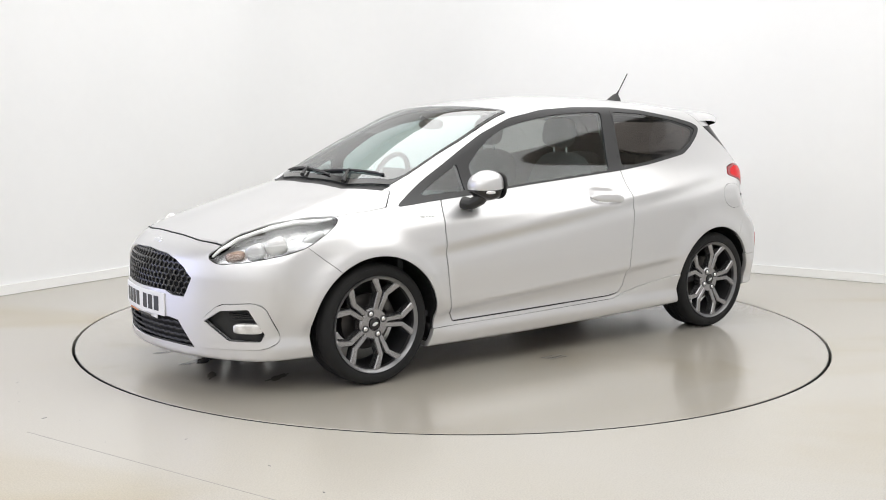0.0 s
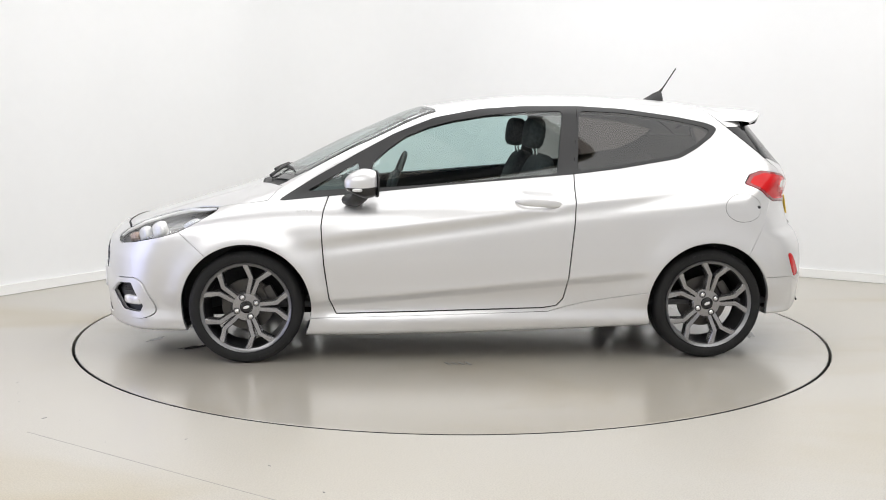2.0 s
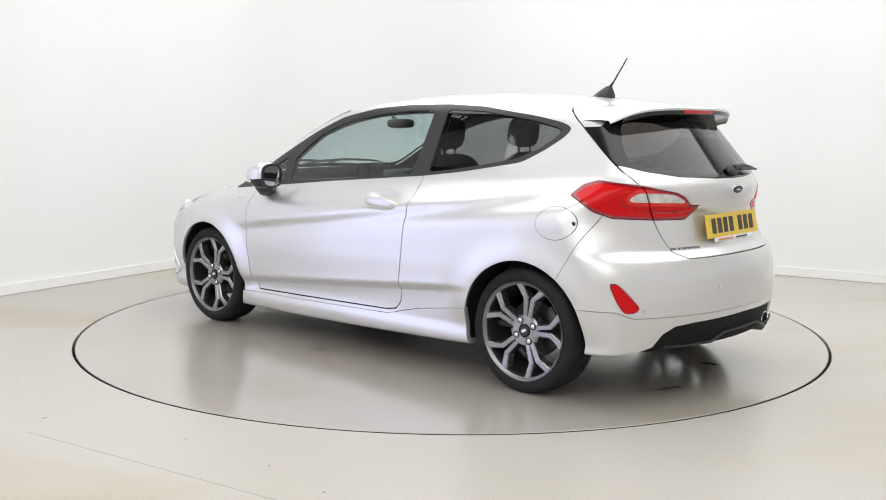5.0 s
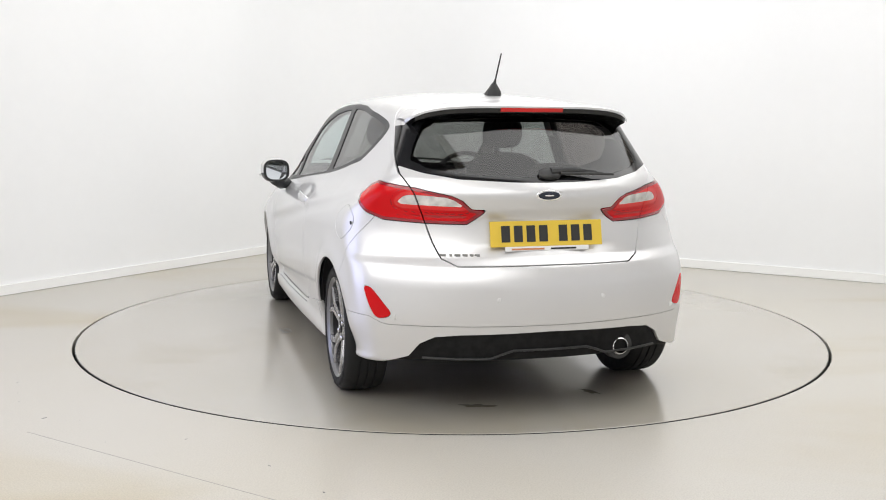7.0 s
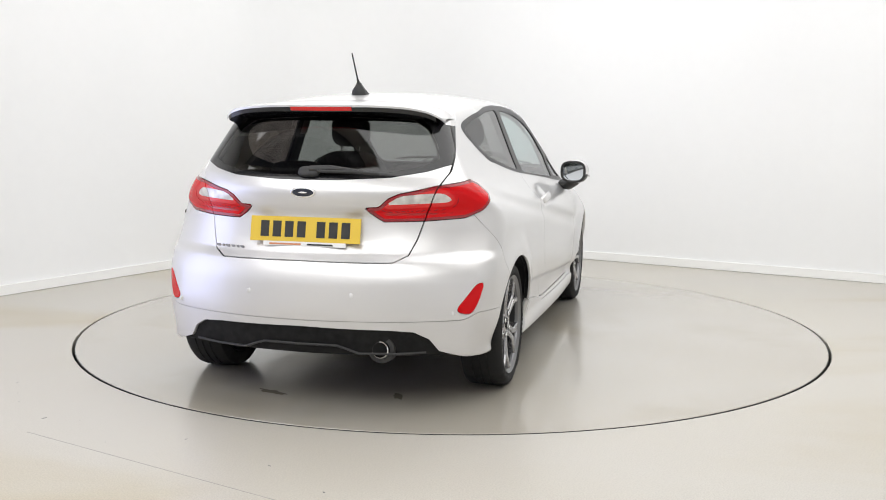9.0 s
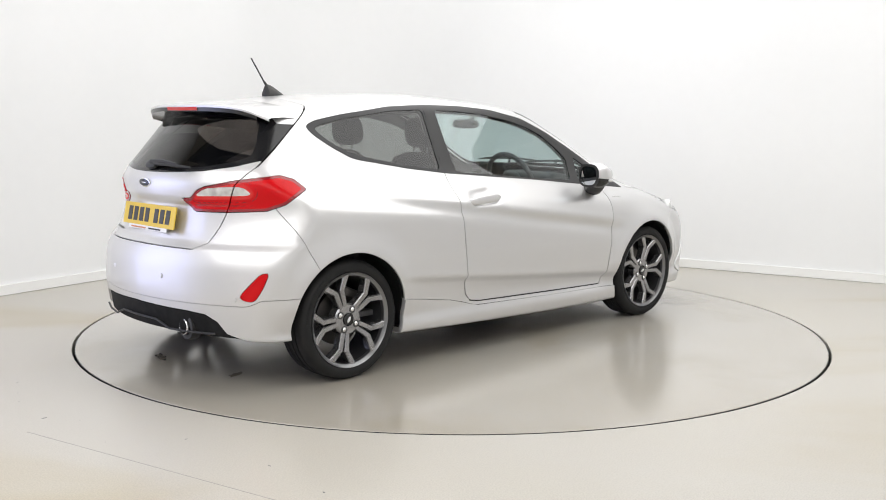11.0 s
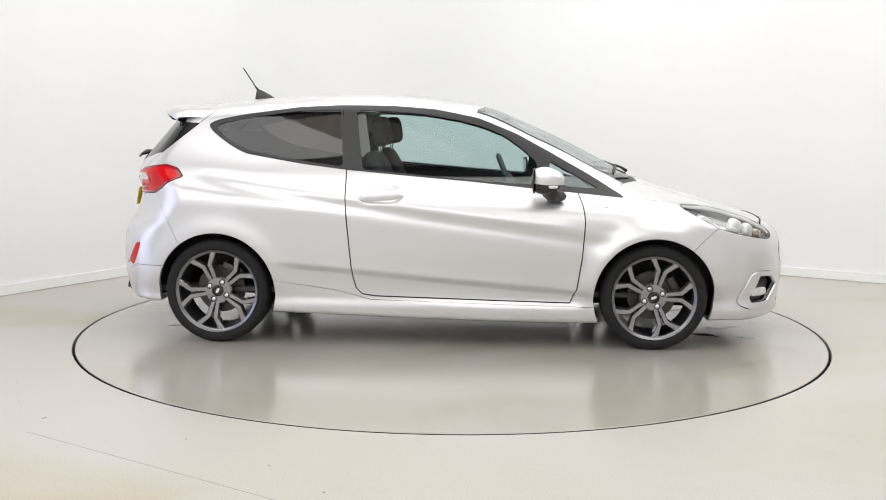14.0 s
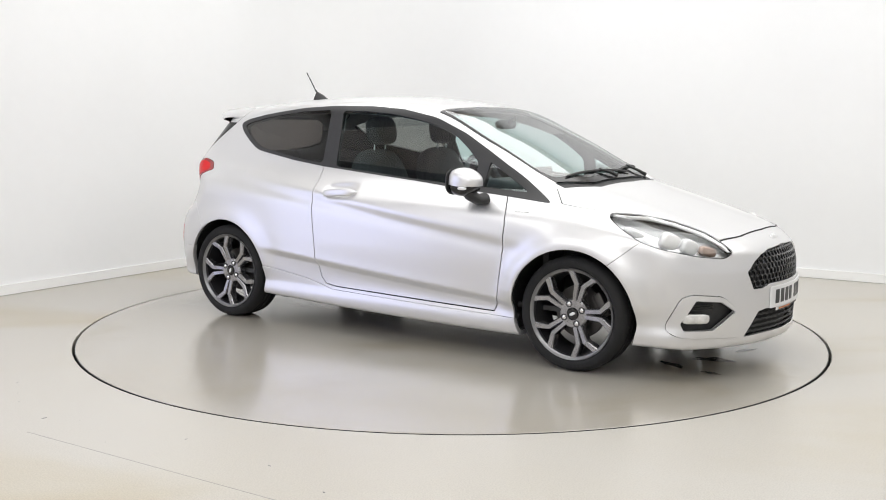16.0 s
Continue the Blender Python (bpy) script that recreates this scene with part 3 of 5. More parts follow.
# rear: lamps, tailgate, glass, bumper
TAIL_LAMP = [(0.650, 0.953), (0.711, 1.001), (0.776, 1.021), (0.977, 0.997), (1.137, 0.964), (1.178, 0.944), (1.210, 0.906), (1.262, 0.903), (1.185, 0.841), (1.03, 0.843), (0.833, 0.853), (0.742, 0.884)]
LAMP_CLEAR = [(0.905, 0.938), (0.945, 0.966), (1.05, 0.964), (1.135, 0.954), (1.188, 0.917), (1.028, 0.922), (0.918, 0.926)]
TAILGATE = [(-0.2, 1.6), (0.66, 1.6), (0.66, 1.10), (0.603, 1.06), (0.556, 0.975), (0.52, 0.875), (0.488, 0.763), (0.46, 0.698), (0.40, 0.668), (0, 0.672), (-0.2, 0.672)]
carve("paint", rear_corner(TAIL_LAMP), "tail_lamp", 0.004)
tail_inner = rear_corner(TAIL_LAMP)
carve("tail_lamp", lambda x, y, z: tail_inner(x, y, z) + 0.014, "tail_lens")
carve("tail_lens", lambda x, y, z: np.maximum(tail_inner(x, y, z) + 0.026, z - 0.880), "tail_lower")
ring_form = rear_corner(LAMP_CLEAR, 1)
carve("tail_lens", lambda x, y, z: ring_form(x, y, z) - 0.017, "tail_ring")
carve("tail_lens", lambda x, y, z: np.abs(ring_form(x, y, z) - 0.032) - 0.003, "tail_line")
carve("tail_lamp tail_lens tail_ring", ring_form, "tail_clear")
gate_outline = rear_view(TAILGATE)


def gate(x, y, z):
    """Inside of the tailgate's shut line: an outline from behind, a slanting line along the side of the roof."""
    return np.maximum(gate_outline(x, y, z), np.maximum((x + 1.29 + 1.24 * (1.346 - np.maximum(z, 1.06))) / 1.59, x + 1.275))


carve("tail_lamp tail_lens tail_clear tail_lower tail_ring tail_line", lambda x, y, z: np.abs(gate(x, y, z)) - 0.003, "joint")
carve("paint", gate, "tailgate", 0.006)
REAR_GLASS = [(-0.2, 1.36), (0.0, 1.36), (0.43, 1.345), (0.50, 1.295), (0.535, 1.265), (0.60, 1.250), (0.66, 1.24), (0.66, 1.088), (0.592, 1.085), (0.51, 1.058), (0.37, 1.034), (0.15, 1.023), (0, 1.021), (-0.2, 1.021)]
carve("tailgate", rear_view(REAR_GLASS, x_max=-1.385), "rear_surround")
carve("rear_surround", rear_view([(-0.2, 1.33), (0, 1.33), (0.40, 1.31), (0.475, 1.262), (0.528, 1.17), (0.548, 1.112), (0.49, 1.080), (0.36, 1.056), (0.15, 1.044), (0, 1.042), (-0.2, 1.042)]), "rear_glass")
REFLECTOR = [(0.812, 0.575), (0.854, 0.571), (0.896, 0.529), (0.958, 0.463), (0.935, 0.443), (0.886, 0.438), (0.849, 0.491)]
carve("paint", rear_corner(REFLECTOR, 1), "reflector", 0.003)
DIFFUSER = [(0.72, 0.05), (0.70, 0.243), (0.60, 0.278), (0.56, 0.335), (0.50, 0.367), (0.40, 0.376), (0, 0.386), (-0.2, 0.386), (-0.2, 0.05)]
carve("paint", rear_view(DIFFUSER, x_max=-1.65), "diffuser", 0.003)
carve("paint", lambda x, y, z: np.maximum.reduce([x + 1.2, (x + 1.465) * 0.884 - (z - 0.59) * -0.467 - 0.0, z - 0.87]), "rear_bumper", 0.003)
carve("rear_bumper", lambda x, y, z: z - (0.415 + 0.03 * ease(x, -1.79, -1.72)), "rear_skirt", 0.003)

# nose: grilles, lamps' bezels, bumper
GRILLE = [(-0.2, 0.652), (0, 0.652), (0.21, 0.642), (0.30, 0.622), (0.371, 0.592), (0.432, 0.544), (0.388, 0.452), (0.313, 0.452), (0.25, 0.470), (0, 0.468), (-0.2, 0.468)]
LOWER = [(-0.2, 0.338), (0, 0.338), (0.286, 0.345), (0.346, 0.337), (0.433, 0.213), (0.27, 0.218), (0, 0.215), (-0.2, 0.215)]
carve("paint", front_view(GRILLE), "grille_opening")
carve("paint", front_view(LOWER), "lower_opening")
FOG = [(1.297, 0.35), (1.213, 0.405), (1.076, 0.417), (1.005, 0.299), (1.024, 0.263), (1.176, 0.264)]
carve("paint", front_corner(FOG), "fog_bezel")
carve("paint", front_corner([(1.315, 0.355), (1.222, 0.432), (1.05, 0.446), (0.998, 0.425), (0.940, 0.293), (0.945, 0.254), (1.005, 0.228), (1.33, 0.218)], 1), "fog_surround", 0.004)
carve("paint", lambda x, y, z: np.maximum(1.4 - x, (1.482 - x) * 0.645 + (z - 0.599) * 0.764 - 0.0 - 0.9 * np.maximum(x - 1.62, 0)), "front_bumper", 0.003)


def panel(name, kinds, mat, parent, sides="LR", lift=0.0, rim=0.012, label="", one=True, right_kinds=""):
    """Meshes of the carved panels of some kinds, with an edge turned inwards. One mesh for both sides, or one for each."""
    if right_kinds:
        l, r = panel_half(kinds, lift, rim), panel_half(right_kinds, lift, rim)
    else:
        l = r = panel_half(kinds, lift, rim)
    flip = np.array([1, -1, 1])
    halves = [l] * ("L" in sides) + [(r[0] * flip, r[1][:, ::-1], r[2] * flip)] * ("R" in sides)
    if one and len(halves) == 2:
        (p, t, n), (p2, t2, n2) = halves
        halves = [(np.concatenate([p, p2]), np.concatenate([t, t2 + len(p)]), np.concatenate([n, n2]))]
    return [mesh_object(name, p, t, mat, parent, n, label) for p, t, n in halves]


def panel_half(kinds, lift, rim):
    keep = np.isin(shell["k"], [KINDS.index(q) for q in kinds.split()])
    t = shell["t"][keep]
    used, back = np.unique(t, return_inverse=True)
    t = back.reshape(-1, 3)
    n = shell["n"][used]
    p = shell["p"][used] + lift * n
    if rim:
        e = np.concatenate([t[:, [0, 1]], t[:, [1, 2]], t[:, [2, 0]]])
        es = np.sort(e, axis=1)
        _, idx, cnt = np.unique(es, axis=0, return_index=True, return_counts=True)
        e = e[idx[cnt == 1]]
        mid = (np.abs(p[e[:, 0], 1]) < 1e-3) & (np.abs(p[e[:, 1], 1]) < 1e-3)
        e = e[~mid]
        a, b = e.T
        out = np.cross(p[b] - p[a], n[a])
        out = out / np.maximum(np.linalg.norm(out, axis=1, keepdims=True), 1e-9)
        base, m = len(p), len(e)
        soft_n = out * 0.9 + 0.45 * n[a]
        soft_n = soft_n / np.linalg.norm(soft_n, axis=1, keepdims=True)
        p = np.concatenate([p, p[a], p[b], p[b] - rim * n[b], p[a] - rim * n[a]])
        n = np.concatenate([n, soft_n, soft_n, out, out])
        i = base + np.arange(m)
        q = np.stack([i + m, i, i + 3 * m, i + 2 * m], 1)
        t = np.concatenate([t, q[:, [0, 1, 2]], q[:, [0, 2, 3]]])
    return p, t, n


car = new("hatchback_car")
tagged(car, "silver three-door hatchback with grey alloy wheels on a turntable", "car")
body_shell = panel("body_shell", "paint", M_PAINT, car, right_kinds="paint fuel_flap flap_seal")[0]
panel("bonnet", "bonnet", M_PAINT, car)
tailgate = panel("tailgate", "tailgate", M_PAINT, car)[0]
front_bumper = panel("front_bumper", "front_bumper", M_PAINT, car, rim=0.02)[0]
rear_bumper = panel("rear_bumper", "rear_bumper", M_PAINT, car, rim=0.02)[0]
panel("skirt", "rear_skirt", M_PAINT, rear_bumper, rim=0.03)
panel("diffuser", "diffuser", M_UNDER, rear_bumper, lift=-0.012, rim=0.03, label="black plastic rear diffuser")
panel("fog_surround", "fog_surround", M_PAINT, front_bumper, lift=0.009, rim=0.03, one=False)
doors = panel("door", "door", M_PAINT, car, one=False, rim=0.015)
panel("fuel_flap", "fuel_flap", M_PAINT, car, sides="L")
panel("flap_seal", "flap_seal", M_TRIM, car, sides="L", lift=-0.004, rim=0.0)
panel("side_skirt", "sill", M_PAINT, car, lift=0.006, rim=0.03, one=False)
panel("window_trim", "window_trim", M_TRIM, car, one=False, lift=0.001, label="satin black window surround")
for d, g in zip(doors, panel("window", "door_glass", M_GLASS, car, one=False, lift=-0.004, rim=0.0, label="green-tinted door window")):
    g.parent = d
panel("quarter_window", "quarter_glass", M_PRIVACY, car, one=False, lift=-0.003, rim=0.0, label="dark privacy glass")
panel("vent_window", "vent_glass", M_GLASS, car, one=False, lift=-0.004, rim=0.0)
screen = panel("windscreen", "screen_glass", M_SCREEN, car, rim=0.0, label="green-tinted windscreen")[0]
panel("screen_border", "windscreen", M_GLOSSBLACK, screen, rim=0.006, lift=-0.001)
panel("cowl", "cowl", M_BLACK, car, lift=-0.012, rim=0.03)
panel("rear_window", "rear_glass", M_PRIVACY, tailgate, rim=0.0, label="dark privacy rear glass")
panel("window_border", "rear_surround", M_GLOSSBLACK, tailgate, rim=0.01)
for q, m, nm in (("tail_lamp", M_DARKRED, "tail_light"),):
    lamps = panel(nm, q, m, car, one=False, lift=0.003, rim=0.02, label="red tail light with clear reversing lens")
for kind, m, nm, up in (("tail_lens", M_RED, "red_lens", 0.004), ("tail_lower", M_REDRIB, "brake_lens", 0.001), ("tail_ring", M_BRIGHTRED, "light_guide", 0.006), ("tail_line", M_DARKRED, "lens_line", 0.002), ("tail_clear", M_CLEARCELL, "clear_lens", 0.004)):
    for l, g in zip(lamps, panel(nm, kind, m, car, one=False, lift=up, rim=0.01)):
        g.parent = l
panel("reflector", "reflector", M_RED, rear_bumper, one=False, lift=0.002, label="red bumper reflector")
panel("fog_bezel", "fog_bezel", M_BLACK, front_bumper, one=False, lift=-0.035, rim=-0.035)

# inner trim behind the panels, dark; closes the joints and lines the cabin
inner = panel("inner_trim", "paint door bonnet tailgate window_trim joint fuel_flap windscreen rear_surround rear_bumper rear_skirt front_bumper sill tail_lamp tail_lens tail_lower tail_clear tail_ring tail_line flap_seal", M_BLACK, car, lift=-0.03, rim=0.0)



# light cloth roof lining under the roof skin
hp, ht, hn = panel_half("paint tailgate windscreen rear_surround window_trim", -0.036, 0.0)
mid_z = hp[ht].mean(1)[:, 2]
ht = ht[mid_z > 1.20]
hused, hback = np.unique(ht, return_inverse=True)
hp, ht, hn = hp[hused], hback.reshape(-1, 3), hn[hused]
hflip = np.array([1, -1, 1])
mesh_object("roof_lining", np.concatenate([hp, hp * hflip]), np.concatenate([ht[:, ::-1], ht + len(hp)]), M_HEADLINER, car, label="light grey cloth roof lining")

# ---------- car details ----------
FLIP = Matrix.Diagonal((1, -1, 1, 1))


def pair(name, make, mat, parents, label=""):
    """The same part on both sides; parents: one thing, or the left and right thing."""
    both = parents if isinstance(parents, (list, tuple)) else (parents, parents)
    out = []
    for side, par in zip((0, 1), both):
        bm = make()
        if side:
            bm.transform(FLIP)
            bmesh.ops.reverse_faces(bm, faces=bm.faces)
        out.append(part(name, bm, mat, par, label))
    return out


GRID_Y, GRID_Z, GRID_X = np.linspace(0, 0.72, 73), np.linspace(0.2, 1.1, 91), np.linspace(-1.65, 1.65, 166)


def table(a, b, place):
    u, v = (q.ravel() for q in np.meshgrid(a, b, indexing="ij"))
    return place(u, v).reshape(len(a), len(b))


NOSE_X = table(GRID_Y, GRID_Z, lambda y, z: on_body(np.stack([0 * y + 1.4, y, z], 1), np.tile([1.0, 0, 0], (len(y), 1)), 1.0)[:, 0])
TAIL_X = table(GRID_Y, GRID_Z, lambda y, z: on_body(np.stack([0 * y - 1.2, y, z], 1), np.tile([-1.0, 0, 0], (len(y), 1)), 1.0)[:, 0])
FLANK_Y = table(GRID_X, GRID_Z, lambda x, z: on_body(np.stack([x, 0 * x + 0.3, z], 1), np.tile([0, 1.0, 0], (len(x), 1)), 1.0)[:, 1])


def between(grid, a, b, u, v):
    i = min(max((u - a[0]) / (a[1] - a[0]), 0), len(a) - 1.001)
    j = min(max((v - b[0]) / (b[1] - b[0]), 0), len(b) - 1.001)
    k, l = int(i), int(j)
    f, g = i - k, j - l
    return float((1 - f) * ((1 - g) * grid[k, l] + g * grid[k, l + 1]) + f * ((1 - g) * grid[k + 1, l] + g * grid[k + 1, l + 1]))


def surface_x(y, z, front=True):
    """x of the nose or tail at a height and half width."""
    return between(NOSE_X if front else TAIL_X, GRID_Y, GRID_Z, abs(y), z)


def surface_y(x, z):
    return between(FLANK_Y, GRID_X, GRID_Z, x, z)


def near(kind, across, u, z):
    """The place on a carved panel nearest to a corner coordinate and a height, and its normal."""
    ids = np.unique(shell["t"][shell["k"] == KINDS.index(kind)])
    p = shell["p"][ids]
    i = np.argmin((across(p[:, 0], p[:, 1]) - u) ** 2 + (p[:, 2] - z) ** 2)
    return Vector(p[i]), Vector(shell["n"][ids[i]])


# wheels: built once at the origin, outer face towards +y
TYRE_R, RIM_R = 0.301, 0.2385


def make_wheel():
    prof = [(0.2375, 0.002), (0.2400, 0.005), (0.2385, 0.008), (0.2335, 0.002), (0.2225, -0.004), (0.219, -0.016), (0.222, -0.06), (0.214, -0.17), (0.226, -0.185)]
    wheel = part("wheel", lathe(prof, 72), M_LIP, None, "eighteen-inch grey split-spoke alloy wheel")
    # five six-sided windows, each framed by two cranked arms
    for i in range(5):
        for sgn in (1, -1):
            mid = radians(90 + 72 * i)
            path = [(0.048, 24), (0.092, 26.5), (0.158, 28.8), (0.204, 21.0), (0.232, 18.0)]
            width, bm, rows = [0.0130, 0.0132, 0.0145, 0.0158, 0.0190], bmesh.new(), []
            pts = [Vector((r * math.cos(mid + sgn * radians(a)), 0, r * math.sin(mid + sgn * radians(a)))) for r, a in path]
            depth = [-0.022, -0.016, -0.008, -0.004, -0.002]
            for k, p in enumerate(pts):
                d = (pts[min(k + 1, 4)] - pts[max(k - 1, 0)]).normalized()
                n = Vector((-d.z, 0, d.x))
                w, y = width[k], depth[k]
                rows.append([bm.verts.new(p + n * q + Vector((0, h, 0))) for q, h in ((-w * 1.2, y - 0.045), (-w * 1.02, y - 0.006), (-w * 0.72, y), (w * 0.72, y), (w * 1.02, y - 0.006), (w * 1.2, y - 0.045))])
            for p, q in zip(rows, rows[1:]):
                for j in range(6):
                    bm.faces.new((p[j], p[(j + 1) % 6], q[(j + 1) % 6], q[j]))
            bm.faces.new(rows[0]), bm.faces.new(rows[-1])
            part("spoke", bm, M_ALLOY, wheel, smooth=False)
    part("hub", lathe([(0.001, -0.028), (0.030, -0.027), (0.034, -0.018), (0.072, -0.019), (0.080, -0.028), (0.083, -0.075)], 40), M_ALLOY, wheel)
    part("barrel", lathe([(0.217, -0.02), (0.214, -0.06), (0.206, -0.17)], 56), M_TRIM, wheel)
    cap = part("centre_cap", lathe([(0.001, -0.012), (0.024, -0.0125), (0.028, -0.016), (0.029, -0.028)], 32), M_GLOSSBLACK, wheel)
    oval = superball((0.017, 0.0016, 0.008), 2, 20, 8, at=(0, -0.0115, 0))
    part("cap_oval", oval, M_LAMPGREY, wheel)
    for i in range(4):
        a = radians(87 + 90 * i)
        socket = lathe([(0.0135, -0.0165), (0.0180, -0.0165), (0.0185, -0.0205)], 16)
        socket.transform(Matrix.Translation((0.055 * math.cos(a), 0, 0.055 * math.sin(a))))
        part("nut_socket", socket, M_TRIM, wheel)
        nut = lathe([(0.001, 0.0), (0.008, -0.0008), (0.0112, -0.004), (0.0125, -0.014)], 12)
        nut.transform(Matrix.Translation((0.055 * math.cos(a), -0.011, 0.055 * math.sin(a))))
        part("wheel_nut", nut, M_CHROME, wheel, "chrome wheel nut")
    tyre = [(0.232, -0.004), (0.240, 0.003), (0.252, 0.010), (0.268, 0.012), (0.284, 0.007), (0.294, -0.004), (0.299, -0.018), (0.3005, -0.05),
            (0.3008, -0.052), (0.2955, -0.053), (0.2955, -0.058), (0.3012, -0.059), (0.3015, -0.088), (0.2955, -0.089), (0.2955, -0.096), (0.3015, -0.097), (0.3012, -0.126), (0.2955, -0.127),
            (0.2955, -0.132), (0.3008, -0.133), (0.299, -0.168), (0.29, -0.184), (0.26, -0.195), (0.225, -0.188)]
    part("tyre", lathe(tyre, 80), M_RUBBER, wheel, "black low-profile tyre")
    for a0, a1 in ((60, 118), (240, 300)):
        raised = bmesh.new()
        for a in np.arange(a0, a1, 5.2):
            c = pose(0.271 * math.cos(radians(a)), 0.0115, 0.271 * math.sin(radians(a)), 0, 90 - a, 0)
            cube = bmesh.new()
            bmesh.ops.create_cube(cube, size=1, matrix=c @ Matrix.Diagonal((0.014, 0.0022, 0.012, 1)))
            raised = join(raised, cube)
        part("sidewall_lettering", raised, M_RUBBER, wheel, smooth=False)
    disc = lathe([(0.06, -0.10), (0.138, -0.10), (0.139, -0.104), (0.139, -0.122), (0.06, -0.122)], 48)
    part("brake_disc", disc, M_DISC, wheel, "bare steel brake disc")
    part("hub_carrier", lathe([(0.001, -0.10), (0.06, -0.10), (0.1, -0.14), (0.12, -0.20), (0.001, -0.2)], 24), M_BLACK, wheel)
    caliper = block((0.05, 0.06, 0.13), (-0.135, -0.11, 0.0), (0, 8, 0), 0.012)
    part("brake_caliper", caliper, M_DISC, wheel)
    return wheel


WHEEL_Y, WHEEL_Z = 0.812, 0.2995
wheel = make_wheel()
wheel.parent = car
wheel.matrix_basis = pose(AXLE_F, WHEEL_Y, WHEEL_Z, 0, 19, 0)
copy_thing(wheel, pose(AXLE_R, WHEEL_Y - 0.006, WHEEL_Z, 0, 25, 0))
copy_thing(wheel, pose(AXLE_F, -WHEEL_Y, WHEEL_Z, 0, 21, 180))
copy_thing(wheel, pose(AXLE_R, -WHEEL_Y + 0.006, WHEEL_Z, 0, 59, 180))


def liner(ax):
    bm = bmesh.new()
    arc = [radians(a) for a in range(-14, 195, 6)]
    rows = [[bm.verts.new((ax + r * math.cos(a), y, 0.297 + r * math.sin(a))) for a in arc] for r, y in ((ARCH_R + 0.012, 0.83), (ARCH_R + 0.02, 0.78), (ARCH_R + 0.03, 0.50), (0.02, 0.50))]
    for p, q in zip(rows, rows[1:]):
        for i in range(len(arc) - 1):
            bm.faces.new((p[i], p[i + 1], q[i + 1], q[i]))
    return bm


def clip_liner(ax):
    bm = liner(ax)
    for v in bm.verts:
        if v.co.y > 0.7:
            v.co.y = min(v.co.y, surface_y(v.co.x, max(v.co.z, 0.2)) - 0.012)
    return bm


for ax in (AXLE_F, AXLE_R):
    pair("wheel_arch_liner", lambda: clip_liner(ax), M_BLACK, car)
under = block((3.3, 0.9, 0.08), (0.06, 0, 0.25), (0, 0.8, 0), 0.02)
under = block((1.75, 1.5, 0.06), (0, 0, 0.215), (0, 0.8, 0), 0.02, bm=under)
under = block((0.36, 1.1, 0.05), (1.70, 0, 0.215), (0, 0, 0), 0.02, bm=under)
under = block((0.7, 0.36, 0.12), (-1.45, 0.1, 0.28), (0, 0, 0), 0.04, bm=under)
part("underbody", under, M_UNDER, car)
pair("mud_flap", lambda: block((0.018, 0.15, 0.11), (0.898, 0.695, 0.205), (0, 8, 0), 0.006), M_BLACK, car)
pair("mud_flap", lambda: block((0.018, 0.13, 0.10), (-0.915, 0.69, 0.25), (0, 5, 0), 0.006), M_BLACK, car)

# door mirrors
def mirror_shell(top):
    bm = superball((0.096, 0.080, 0.077), 2.6, 36, 24)
    cut = bmesh.ops.bisect_plane(bm, geom=bm.verts[:] + bm.edges[:] + bm.faces[:], plane_co=(0, 0, -0.020), plane_no=(0.1, 0, 1), clear_inner=top, clear_outer=not top)
    bmesh.ops.bisect_plane(bm, geom=bm.verts[:] + bm.edges[:] + bm.faces[:], plane_co=(-0.072, 0, 0), plane_no=(-1, 0.12, 0.05), clear_outer=True)
    bmesh.ops.holes_fill(bm, edges=[e for e in bm.edges if e.is_boundary])
    for v in bm.verts:
        f = 1 - 0.35 * max(v.co.x, 0) / 0.098
        v.co.z *= f
        v.co.y *= 1 - 0.12 * max(v.co.x, 0) / 0.098
    bm.transform(pose(0.632, 0.872, 0.958, 0, 0, 8))
    return bm


mirrors = pair("door_mirror", lambda: mirror_shell(True), M_PAINT, car, "silver-capped door mirror with black base")
pair("mirror_base", lambda: mirror_shell(False), M_GLOSSBLACK, [d for d in mirrors])


def mirror_arm():
    bm = tube([(0.70, 0.775, 0.868), (0.675, 0.815, 0.862), (0.65, 0.85, 0.886), (0.635, 0.868, 0.92)], [0.052, 0.05, 0.052, 0.06], 16, True, 0.62)
    return bm


pair("mirror_arm", mirror_arm, M_BLACK, mirrors)


def mirror_pane(grow, x):
    pts = [(grow * 0.072 * np.sign(math.cos(a)) * abs(math.cos(a)) ** 0.7, grow * 0.060 * np.sign(math.sin(a)) * abs(math.sin(a)) ** 0.7) for a in [2 * math.pi * i / 36 for i in range(36)]]
    bm = outline_solid(pts, 0.006)
    bm.transform(pose(x, 0.872 - 0.012, 0.957, 0, 0, 8) @ Matrix(((0, 0, -1, 0), (1, 0, 0, 0), (0, 1, 0, 0), (0, 0, 0, 1))))
    return bm


pair("mirror_housing", lambda: mirror_pane(1.17, 0.5585), M_BLACK, mirrors)
pair("mirror_glass", lambda: mirror_pane(0.95, 0.5560), M_MIRROR, mirrors)
pair("indicator", lambda: superball((0.026, 0.006, 0.008), 3, 20, 10, at=(0.66, 0.953, 0.928), turn=(0, 0, -8)), M_LAMPGREY, mirrors)


